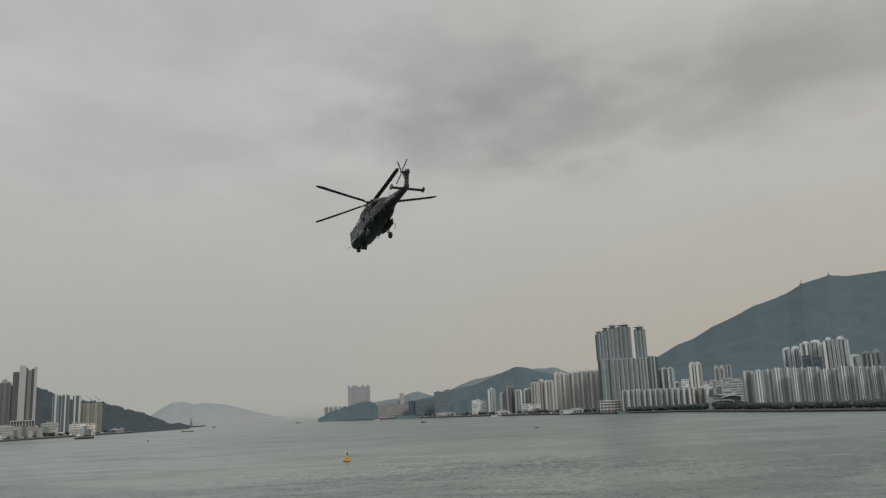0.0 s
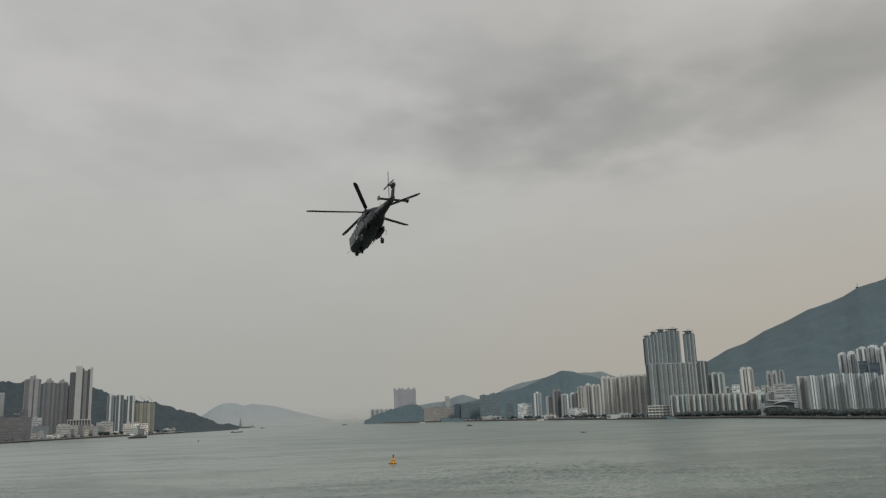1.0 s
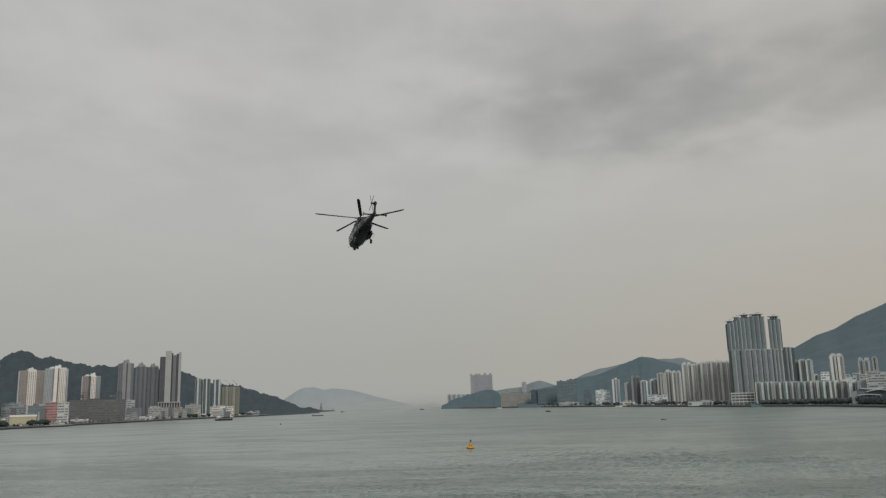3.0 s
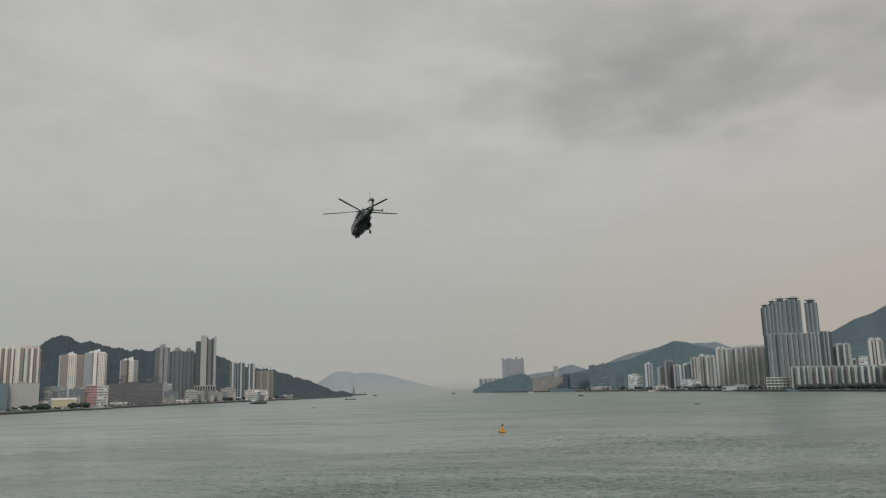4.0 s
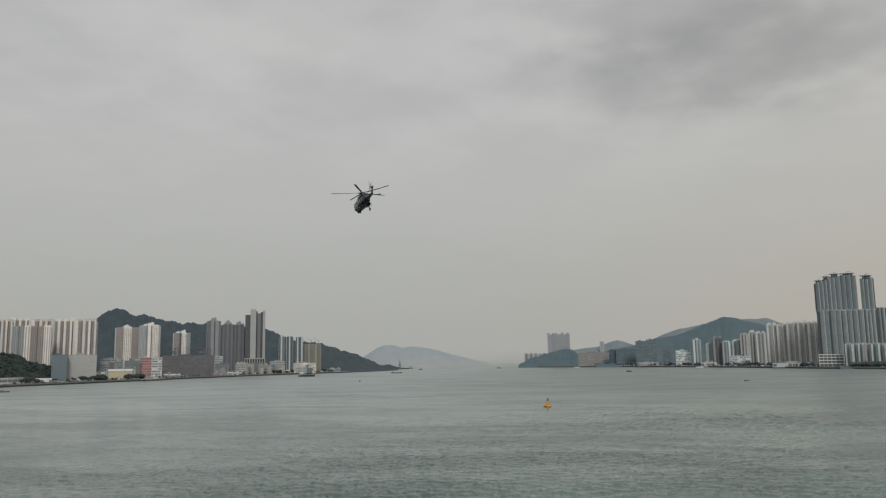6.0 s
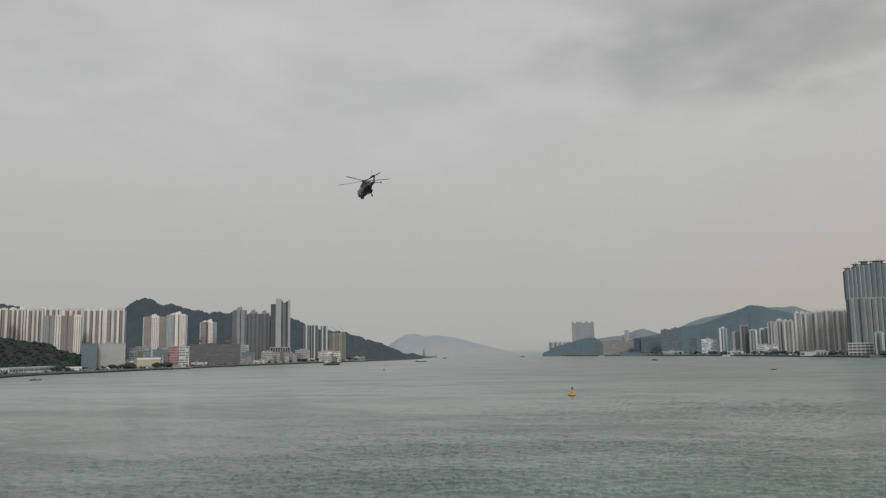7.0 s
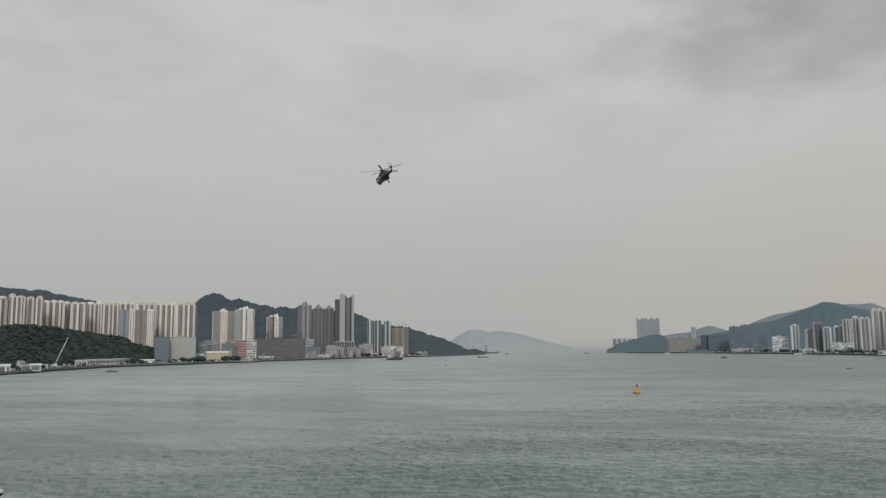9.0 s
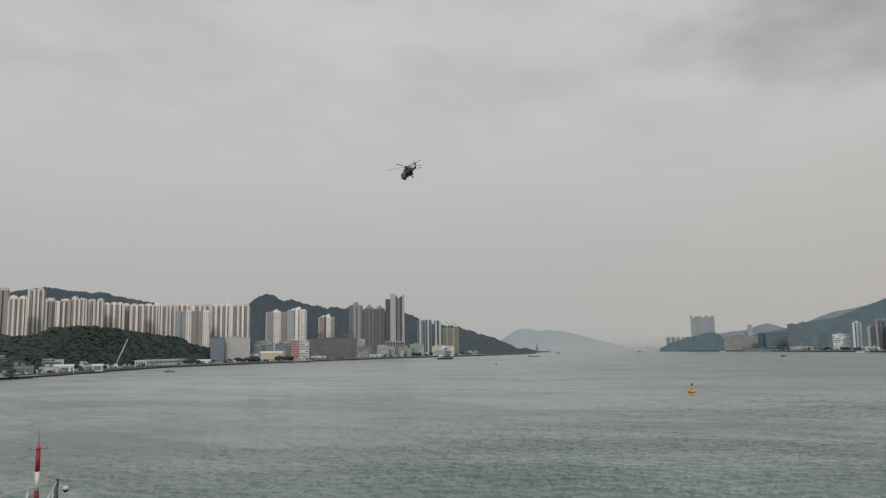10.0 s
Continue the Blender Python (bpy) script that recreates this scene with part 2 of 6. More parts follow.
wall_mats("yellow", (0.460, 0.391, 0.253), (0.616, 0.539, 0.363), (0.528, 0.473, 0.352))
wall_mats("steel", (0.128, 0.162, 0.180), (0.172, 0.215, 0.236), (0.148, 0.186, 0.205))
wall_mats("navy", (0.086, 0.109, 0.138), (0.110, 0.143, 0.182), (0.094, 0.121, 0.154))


# ---- mesh building ----
class Geo:
    """Collects corners and faces for one mesh."""

    def __init__(self):
        self.v, self.f, self.smooth = [], [], []

    def add(self, verts, faces, smooth=False):
        o = len(self.v)
        self.v += [tuple(p) for p in verts]
        self.f += [tuple(o + i for i in f) for f in faces]
        self.smooth += [smooth] * len(faces)
        return self

    def box(self, x0, x1, y0, y1, z0, z1, top=1.0):
        cx, cy = (x0 + x1) / 2, (y0 + y1) / 2
        t = [(cx + (x - cx) * top, cy + (y - cy) * top, z1) for x, y in ((x0, y0), (x1, y0), (x1, y1), (x0, y1))]
        v = [(x0, y0, z0), (x1, y0, z0), (x1, y1, z0), (x0, y1, z0)] + t
        return self.add(v, [(3, 2, 1, 0), (4, 5, 6, 7), (0, 1, 5, 4), (1, 2, 6, 5), (2, 3, 7, 6), (3, 0, 4, 7)])

    def prism(self, outline, z0, z1):
        n = len(outline)
        v = [(x, y, z0) for x, y in outline] + [(x, y, z1) for x, y in outline]
        return self.add(v, [tuple(range(n - 1, -1, -1)), tuple(range(n, 2 * n))] + [(i, (i + 1) % n, n + (i + 1) % n, n + i) for i in range(n)])

    def loft(self, rings, caps=True, smooth=True):
        n = len(rings[0])
        v = [p for r in rings for p in r]
        f = [(k * n + i, k * n + (i + 1) % n, (k + 1) * n + (i + 1) % n, (k + 1) * n + i) for k in range(len(rings) - 1) for i in range(n)]
        o = len(self.v)
        self.add(v, f, smooth)
        if caps:
            self.f += [tuple(o + i for i in reversed(range(n))), tuple(o + (len(rings) - 1) * n + i for i in range(n))]
            self.smooth += [False, False]
        return self

    def tube(self, a, b, r0, r1=None, n=8):
        a, b = Vector(a), Vector(b)
        r1 = r0 if r1 is None else r1
        q = (b - a).to_track_quat("Z", "Y")
        ring = lambda p, r: [p + q @ Vector((r * math.cos(2 * math.pi * i / n), r * math.sin(2 * math.pi * i / n), 0)) for i in range(n)]
        return self.loft([ring(a, r0), ring(b, r1)])

    def path(self, points, r, n=8):
        for a, b in zip(points, points[1:]):
            self.tube(a, b, r, r, n)
        return self

    def blob(self, c, r, rnd, squash=0.8):
        """A rough clump of leaves: a dented twenty-sided lump."""
        p = (1 + 5 ** 0.5) / 2
        base = [(-1, p, 0), (1, p, 0), (-1, -p, 0), (1, -p, 0), (0, -1, p), (0, 1, p), (0, -1, -p), (0, 1, -p), (p, 0, -1), (p, 0, 1), (-p, 0, -1), (-p, 0, 1)]
        faces = [(0, 11, 5), (0, 5, 1), (0, 1, 7), (0, 7, 10), (0, 10, 11), (1, 5, 9), (5, 11, 4), (11, 10, 2), (10, 7, 6), (7, 1, 8), (3, 9, 4), (3, 4, 2), (3, 2, 6), (3, 6, 8), (3, 8, 9), (4, 9, 5), (2, 4, 11), (6, 2, 10), (8, 6, 7), (9, 8, 1)]
        v = []
        for x, y, z in base:
            k = r * (0.55 + 0.6 * rnd.random()) / 1.9
            v.append((c[0] + x * k, c[1] + y * k, c[2] + z * k * squash))
        return self.add(v, faces, True)

    def mesh(self, name, mat):
        me = bpy.data.meshes.new(name)
        me.from_pydata(self.v, [], self.f)
        me.polygons.foreach_set("use_smooth", self.smooth)
        for one in mat if isinstance(mat, list) else [mat]:
            me.materials.append(one)
        me.update()
        return me


def part(name, geo, mat, parent, label="", m=None, kind=""):
    ob = new(name, geo.mesh(name, mat) if isinstance(geo, Geo) else geo)
    ob.parent = parent
    if m is not None:
        ob.matrix_basis = m
    return tagged(ob, label, kind=kind)


def thing(name, m, label, category, group="", kind=""):
    ob = new(name)
    ob.empty_display_size = 0.5
    ob.matrix_basis = m
    return tagged(ob, label, category, group, kind)


def structure(name, geo, mat, label, category, kind="structure"):
    return tagged(new(name, geo.mesh(name, mat)), label, category, kind=kind)


# ---- water, land and hills ----
def disc(radius, n=96):
    g = Geo()
    rings = [0.0, 60, 150, 300, 600, 1200, 2400, radius]
    v = [(0, 0, 0)]
    f = []
    for k, r in enumerate(rings[1:]):
        for i in range(n):
            a = 2 * math.pi * i / n
            v.append((r * math.cos(a), r * math.sin(a), 0))
            j = (i + 1) % n
            if k == 0:
                f.append((0, 1 + i, 1 + j))
            else:
                o = 1 + (k - 1) * n
                f.append((o + i, o + n + i, o + n + j, o + j))
    return g.add(v, f)


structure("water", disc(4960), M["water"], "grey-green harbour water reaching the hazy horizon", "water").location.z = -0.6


def chop():
    """Wind waves as real relief: many small wave trains, stronger in gusty patches."""
    rng = np.random.default_rng(4)
    az = np.radians(np.arange(-41, 53, 0.105))
    d = [128.0]
    while d[-1] < 1000:
        d.append(d[-1] + min(4.0, max(0.17, 0.62e-5 * d[-1] ** 2)))
    d = np.array(d)
    A, R = np.meshgrid(az, d)
    X, Y = -R * np.sin(A), R * np.cos(A)
    cell = np.clip(0.62e-5 * R ** 2, 0.17, 4.0)
    gust = np.zeros_like(X)
    for _ in range(26):
        k = 2 * math.pi / rng.uniform(70, 420)
        a = rng.normal(radians(80), 0.45)
        gust += np.sin(k * (X * math.cos(a) + Y * math.sin(a)) + rng.uniform(0, 7))
    gust = 0.82 + 0.26 * np.tanh(gust / 3.6)
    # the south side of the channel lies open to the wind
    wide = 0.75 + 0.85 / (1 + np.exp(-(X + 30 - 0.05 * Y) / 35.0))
    # long waves also shrink towards the standpoint, by distance alone
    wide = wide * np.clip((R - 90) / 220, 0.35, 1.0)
    # waves come in short packets with smoother water between them
    packet = np.zeros_like(X)
    for _ in range(44):
        k = 2 * math.pi / rng.uniform(1.5, 6.0)
        a = rng.normal(radians(84), 0.5)
        packet += np.sin(k * (X * math.cos(a) + Y * math.sin(a)) + rng.uniform(0, 7))
    packet = np.clip(0.62 + 0.5 * packet / math.sqrt(22), 0.1, 1.7)
    Z = np.zeros_like(X)
    for n, low, high, spread, steep in ((210, 0.5, 1.35, 0.45, 0.0128), (160, 1.4, 3.6, 0.7, 0.0050), (40, 9.0, 24.0, 0.7, 0.0018)):
        for _ in range(n):
            length = low * (high / low) ** rng.random()
            k = 2 * math.pi / length
            a = rng.normal(radians(76), spread)
            height = CHOP * steep * length ** 0.88
            seen = np.clip((length / cell - 2.0) / 2.0, 0, 1)
            # middle trains are weakened again near the standpoint
            train_gain = packet if low == 0.5 else (wide * np.clip((R - 110) / 230, 0.2, 0.9) if low == 1.4 else 1.0)
            Z += height * seen * train_gain * np.sin(k * (X * math.cos(a) + Y * math.sin(a)) + rng.uniform(0, 7))
    Z = Z * gust
    # crests a little narrower than troughs
    Z = Z + 0.25 * np.abs(Z)
    rows, cols = X.shape
    me = bpy.data.meshes.new("water_chop")
    idx = np.arange(rows * cols).reshape(rows, cols)
    quads = np.stack([idx[:-1, :-1], idx[1:, :-1], idx[1:, 1:], idx[:-1, 1:]], -1).reshape(-1, 4)[:, ::-1]
    me.vertices.add(rows * cols)
    me.vertices.foreach_set("co", np.stack([X, Y, Z], -1).ravel())
    me.loops.add(quads.size)
    me.loops.foreach_set("vertex_index", quads.ravel())
    me.polygons.add(len(quads))
    me.polygons.foreach_set("loop_start", np.arange(len(quads)) * 4)
    me.polygons.foreach_set("use_smooth", np.ones(len(quads), bool))
    me.update(calc_edges=True)
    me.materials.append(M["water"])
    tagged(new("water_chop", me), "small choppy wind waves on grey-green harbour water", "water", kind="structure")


CHOP = 1.0
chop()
LAND = 3.0


def coast(name, shore, back, label):
    """Level ground behind a sea wall; shore and back are rows of bearing and distance."""
    outline = [polar(a, d) for a, d in shore] + [polar(a, d) for a, d in back]
    g = Geo().prism([(p.x, p.y) for p in reversed(outline)], -2.0, LAND)
    ob = structure(name, g, M["land"], label, "ground")
    wall, tide = Geo(), Geo()
    for (a0, d0), (a1, d1) in zip(shore, shore[1:]):
        steps = max(1, int(abs(d1 - d0) / 60 + abs(a1 - a0) / 2))
        for k in range(steps):
            p = polar(a0, d0).lerp(polar(a1, d1), k / steps)
            q = polar(a0, d0).lerp(polar(a1, d1), (k + 0.97) / steps)
            n = Vector((-(q - p).y, (q - p).x, 0)).normalized() * 1.6
            r = [p + n, q + n, q - n, p - n]
            wall.prism([(c.x, c.y) for c in r], -2, LAND + 0.7)
            n = n * 1.16
            r = [p + n, q + n, q - n, p - n]
            tide.prism([(c.x, c.y) for c in r], -2, 1.5)
    structure("tide_band_" + name, tide, M["weed"], "dark weed-covered foot of the sea wall", "sea wall")
    structure("seawall_" + name, wall, M["seawall"], "weathered grey stone sea wall along the shore", "sea wall")
    return ob


coast("ground_north", [(80, 560), (60, 740), (46, 880), (43, 945), (39.7, 1120), (36, 1300), (32, 1400), (28.6, 1520), (25, 1690), (20.6, 1890), (15.4, 2170), (13, 2450), (11, 2900), (9.7, 3080)],
      [(10.6, 3300), (14, 4800), (80, 4800)], "reclaimed waterfront ground with concrete quays")
coast("ground_south", [(2.0, 2850), (-3.7, 2640), (-11, 2190), (-18, 1745), (-23.5, 1590), (-30, 1250), (-36, 1110), (-60, 800), (-80, 650)],
      [(-80, 4800), (-8, 4800), (-1, 3600)], "built-up waterfront ground behind a promenade")


def hill(name, spine, front, back, mat, label, rough=6.0, steps=0.08, rows=30, power=1.3, seed=0, swell=0.35, lift=4.0):
    """A wooded ridge. spine: bearing, distance, height of its summits and saddles; front, back: depth of the slopes."""
    az = np.array([s[0] for s in spine])
    order = np.argsort(az)
    az, dd, hh = az[order], np.array([s[1] for s in spine])[order], np.array([s[2] for s in spine])[order]
    cols = int((az[-1] - az[0]) / steps) + 1
    aa = np.linspace(az[0], az[-1], cols)
    D, H = np.interp(aa, az, dd), np.interp(aa, az, hh)
    kern = np.hanning(max(3, int(0.5 / steps) | 1))
    pad = len(kern) // 2
    H = np.convolve(np.pad(H, pad, mode="edge"), kern / kern.sum(), "valid")
    v, f = [], []
    us = np.linspace(-1, 1, rows)
    for j, u in enumerate(us):
        for i in range(cols):
            off = u * (front if u < 0 else back)
            p = polar(aa[i], D[i] + off)
            fall = max(0.0, 1 - abs(u)) ** power
            w = noise.fractal(Vector((p.x, p.y, seed * 91.0)) / 140, 0.9, 2.1, 5)
            t = noise.noise(Vector((p.x, p.y, seed * 17.0)) / 17) + 0.8 * noise.noise(Vector((p.x, p.y, seed * 7.0)) / 6)
            z = (H[i] + lift) * fall * (1 + swell * w * min(1, abs(u) * 2.5)) + rough * 0.35 * t * min(1, fall * 6)
            v.append((p.x, p.y, LAND - 1.5 + max(0.0, z) - 2.0 * (abs(u) > 0.999)))
    for j in range(rows - 1):
        for i in range(cols - 1):
            o = j * cols + i
            f.append((o, o + 1, o + cols + 1, o + cols))
    ob = structure(name, Geo().add(v, [q[::-1] for q in f], True), mat, label, "hill")
    return aa, D, H


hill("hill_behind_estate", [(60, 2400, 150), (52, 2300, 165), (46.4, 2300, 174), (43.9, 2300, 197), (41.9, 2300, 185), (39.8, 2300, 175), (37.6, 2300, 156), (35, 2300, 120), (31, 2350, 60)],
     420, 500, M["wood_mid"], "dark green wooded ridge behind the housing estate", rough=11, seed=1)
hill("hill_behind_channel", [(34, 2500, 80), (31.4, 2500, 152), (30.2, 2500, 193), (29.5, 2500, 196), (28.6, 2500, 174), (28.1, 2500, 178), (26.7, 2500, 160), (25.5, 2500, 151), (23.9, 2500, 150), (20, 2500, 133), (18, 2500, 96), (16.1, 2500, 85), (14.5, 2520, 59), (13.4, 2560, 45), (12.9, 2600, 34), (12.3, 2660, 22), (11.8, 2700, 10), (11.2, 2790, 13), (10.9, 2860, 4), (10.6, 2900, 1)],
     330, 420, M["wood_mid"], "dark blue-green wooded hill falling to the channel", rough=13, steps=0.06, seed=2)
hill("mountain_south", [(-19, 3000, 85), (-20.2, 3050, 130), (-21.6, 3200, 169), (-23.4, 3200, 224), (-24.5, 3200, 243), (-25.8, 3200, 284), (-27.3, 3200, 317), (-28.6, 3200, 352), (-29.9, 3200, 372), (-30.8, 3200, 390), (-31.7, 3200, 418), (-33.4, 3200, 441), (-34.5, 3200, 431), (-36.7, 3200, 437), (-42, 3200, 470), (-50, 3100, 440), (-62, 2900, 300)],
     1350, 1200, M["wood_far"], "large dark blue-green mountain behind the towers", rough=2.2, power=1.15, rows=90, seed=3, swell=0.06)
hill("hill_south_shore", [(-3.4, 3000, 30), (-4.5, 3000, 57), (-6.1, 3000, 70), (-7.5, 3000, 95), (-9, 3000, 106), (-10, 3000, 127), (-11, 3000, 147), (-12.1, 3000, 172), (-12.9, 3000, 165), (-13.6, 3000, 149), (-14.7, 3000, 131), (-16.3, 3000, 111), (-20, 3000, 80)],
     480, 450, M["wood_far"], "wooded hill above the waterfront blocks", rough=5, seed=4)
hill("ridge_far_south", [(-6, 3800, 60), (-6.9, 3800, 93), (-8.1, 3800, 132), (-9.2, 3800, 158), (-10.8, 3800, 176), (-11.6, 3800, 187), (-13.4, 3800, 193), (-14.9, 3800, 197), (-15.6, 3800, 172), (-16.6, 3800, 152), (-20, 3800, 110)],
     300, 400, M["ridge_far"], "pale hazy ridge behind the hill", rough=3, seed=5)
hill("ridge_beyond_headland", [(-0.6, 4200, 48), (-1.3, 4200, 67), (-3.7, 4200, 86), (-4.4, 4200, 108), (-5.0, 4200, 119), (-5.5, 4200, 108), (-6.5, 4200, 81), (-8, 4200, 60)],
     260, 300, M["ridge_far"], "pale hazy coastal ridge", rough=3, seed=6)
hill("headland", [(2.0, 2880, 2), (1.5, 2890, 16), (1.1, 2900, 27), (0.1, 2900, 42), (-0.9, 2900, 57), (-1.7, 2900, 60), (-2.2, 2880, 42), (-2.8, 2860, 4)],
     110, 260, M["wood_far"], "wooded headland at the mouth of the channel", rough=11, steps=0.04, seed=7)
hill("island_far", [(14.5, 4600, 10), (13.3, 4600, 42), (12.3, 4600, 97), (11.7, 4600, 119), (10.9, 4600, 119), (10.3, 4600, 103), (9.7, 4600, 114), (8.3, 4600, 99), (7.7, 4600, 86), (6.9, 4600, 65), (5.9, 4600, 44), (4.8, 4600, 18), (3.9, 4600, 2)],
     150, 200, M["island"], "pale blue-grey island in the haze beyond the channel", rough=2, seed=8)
def haze_bank(d, az0, az1, top, dense, seed):
    """Haze built as level opaque strips, thinning upwards and towards the bank's ends."""
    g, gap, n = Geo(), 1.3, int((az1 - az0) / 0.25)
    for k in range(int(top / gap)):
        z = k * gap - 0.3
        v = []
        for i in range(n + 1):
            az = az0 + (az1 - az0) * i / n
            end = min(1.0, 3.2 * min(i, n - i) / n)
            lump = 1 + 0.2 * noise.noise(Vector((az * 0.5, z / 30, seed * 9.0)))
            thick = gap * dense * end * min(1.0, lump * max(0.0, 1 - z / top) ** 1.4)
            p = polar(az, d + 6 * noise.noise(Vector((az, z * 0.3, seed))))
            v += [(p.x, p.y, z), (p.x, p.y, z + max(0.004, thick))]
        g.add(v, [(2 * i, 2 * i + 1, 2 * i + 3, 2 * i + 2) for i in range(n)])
    tagged(new("sea_mist", g.mesh("sea_mist", M["mist_vapour"])), "thin pale strips standing in for haze across the channel mouth", "mist", kind="stuff")


# opaque pale colour of the added strips imitates haze before the island
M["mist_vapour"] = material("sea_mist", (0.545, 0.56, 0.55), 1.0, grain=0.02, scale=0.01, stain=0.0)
haze_bank(3650, -5.4, 14.0, 84, 0.72, 1)
haze_bank(3300, 1.2, 9.9, 26, 0.45, 2)
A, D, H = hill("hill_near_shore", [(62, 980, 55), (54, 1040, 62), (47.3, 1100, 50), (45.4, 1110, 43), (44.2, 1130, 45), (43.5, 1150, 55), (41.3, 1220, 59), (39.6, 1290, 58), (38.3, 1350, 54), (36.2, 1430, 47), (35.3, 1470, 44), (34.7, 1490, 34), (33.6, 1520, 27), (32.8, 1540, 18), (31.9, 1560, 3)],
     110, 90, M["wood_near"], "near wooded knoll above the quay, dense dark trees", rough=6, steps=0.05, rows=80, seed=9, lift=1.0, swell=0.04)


def canopy(name, spots, label, lo=2.5, hi=5.0, seed=0, squash=0.8, rise=0.7, mat="leaf", lobes=4):
    """Tree crowns as heaps of leaf clumps; spots: bearing, distance, ground height."""
    rnd = random.Random(seed)
    g = Geo()
    for az, d, z in spots:
        p = polar(az, d)
        r = lo + (hi - lo) * rnd.random()
        g.tube((p.x, p.y, z - 1.0), (p.x, p.y, z + r * 0.8), 0.35, 0.2, 5)
        for _ in range(lobes):
            c = (p.x + rnd.uniform(-r, r) * 0.6, p.y + rnd.uniform(-r, r) * 0.6, z + r * (rise + rise * rnd.random()))
            g.blob(c, r * (0.55 + 0.4 * rnd.random()), rnd, squash)
    return tagged(new(name, g.mesh(name, M[mat])), label, "trees", kind="stuff")


rnd = random.Random(5)
spots = []
for _ in range(5200):
    k = rnd.randrange(len(A))
    if A[k] > 50:
        continue
    u = rnd.uniform(-0.95, 0.25)
    off = u * (110 if u < 0 else 90)
    spots.append((A[k] + rnd.uniform(-0.04, 0.04), D[k] + off, LAND - 2 + H[k] * max(0, 1 - abs(u)) ** 1.3))
canopy("knoll_trees", spots, "dense dark green trees covering the knoll", 1.0, 3.4, 1, 0.85, 0.22, lobes=6)


def shore_row(name, stretches, label, seed, lo=2.5, hi=5.0, mat="leaf"):
    rr = random.Random(seed)
    out = []
    for a0, d0, a1, d1, n in stretches:
        for _ in range(n):
            k = rr.random()
            out.append((a0 + (a1 - a0) * k, d0 + (d1 - d0) * k + rr.uniform(-8, 8), LAND))
    canopy(name, out, label, lo, hi, seed, mat=mat, lobes=6)


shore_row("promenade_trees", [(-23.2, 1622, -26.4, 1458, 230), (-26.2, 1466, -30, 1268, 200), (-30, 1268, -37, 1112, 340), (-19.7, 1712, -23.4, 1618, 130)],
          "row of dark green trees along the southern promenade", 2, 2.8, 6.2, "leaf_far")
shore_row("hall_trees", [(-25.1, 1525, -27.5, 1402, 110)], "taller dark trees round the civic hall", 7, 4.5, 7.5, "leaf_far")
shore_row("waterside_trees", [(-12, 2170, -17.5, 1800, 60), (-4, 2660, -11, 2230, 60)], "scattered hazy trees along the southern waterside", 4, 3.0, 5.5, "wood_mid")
shore_row("quay_trees", [(32.2, 1430, 30.2, 1480, 40), (29, 1545, 28, 1580, 60), (28.35, 1545, 27.95, 1560, 36), (30.7, 1490, 30.2, 1500, 22), (46, 905, 40, 1110, 34), (35.4, 1325, 34, 1360, 10), (20, 1930, 16.5, 2130, 24)],
          "scattered trees along the northern quay", 3, 2.4, 5.2)
shore_row("spit_trees", [(16, 2200, 12.4, 2560, 80), (12.6, 2560, 10.9, 2930, 80)], "low trees along the spit below the hill", 6, 2.5, 5.5, "wood_mid")


def clutter(name, stretches, label, seed):
    """Stacked goods, sheds and vans too small to tell apart, along a quay."""
    rr = random.Random(seed)
    sets = {"white": Geo(), "mist_b": Geo(), "dark": Geo(), "bluegrey_a": Geo(), "yellow_b": Geo()}
    keys = list(sets)
    for a0, d0, a1, d1, n in stretches:
        for _ in range(n):
            k = rr.random()
            q = polar(a0 + (a1 - a0) * k, d0 + (d1 - d0) * k + rr.uniform(6, 34))
            w, h = rr.uniform(1.5, 6), rr.uniform(1.0, 3.2)
            g = sets[rr.choices(keys, (1.2, 3, 6, 4, 0.6))[0]]
            g.box(q.x - w / 2, q.x + w / 2, q.y - w / 2, q.y + w / 2, LAND - 0.5, LAND + h)
            if rr.random() < 0.3:
                g.box(q.x - w / 4, q.x + w / 4, q.y - w / 4, q.y + w / 4, LAND + h - 0.05, LAND + h * 1.6)
    for key in keys:
        tagged(new(name, sets[key].mesh(name, M[key])), label, "quay goods", kind="stuff")


clutter("quay_goods", [(47, 865, 43, 945, 60), (43, 945, 39.7, 1120, 70), (39.7, 1120, 36, 1300, 80), (36, 1300, 32, 1400, 90), (32, 1400, 28.6, 1520, 70), (28.6, 1520, 20.6, 1890, 130), (20.6, 1890, 15.4, 2170, 90), (15.4, 2170, 11, 2900, 60)], "stacked goods and small sheds along the northern quay", 11)
clutter("promenade_goods", [(-3.7, 2640, -11, 2190, 120), (-11, 2190, -18, 1745, 130), (-18, 1745, -23.5, 1590, 60), (-23.5, 1590, -30, 1250, 90), (-30, 1250, -37, 1095, 70)], "low kiosks and goods along the southern promenade", 12)


# ---- buildings ----
def windows_on(g, x0, x1, y, z0, z1, floors, cols, fill=0.55, tall=0.5):
    """Panes in the plane y facing -y, between x0 and x1."""
    fh, cw = (z1 - z0) / floors, (x1 - x0) / cols
    for i in range(floors):
        for j in range(cols):
            a = x0 + cw * (j + 0.5 - fill / 2)
            b = z0 + fh * (i + 0.5 - tall / 2)
            g.add([(a, y, b), (a + cw * fill, y, b), (a + cw * fill, y, b + fh * tall), (a, y, b + fh * tall)], [(0, 1, 2, 3)])


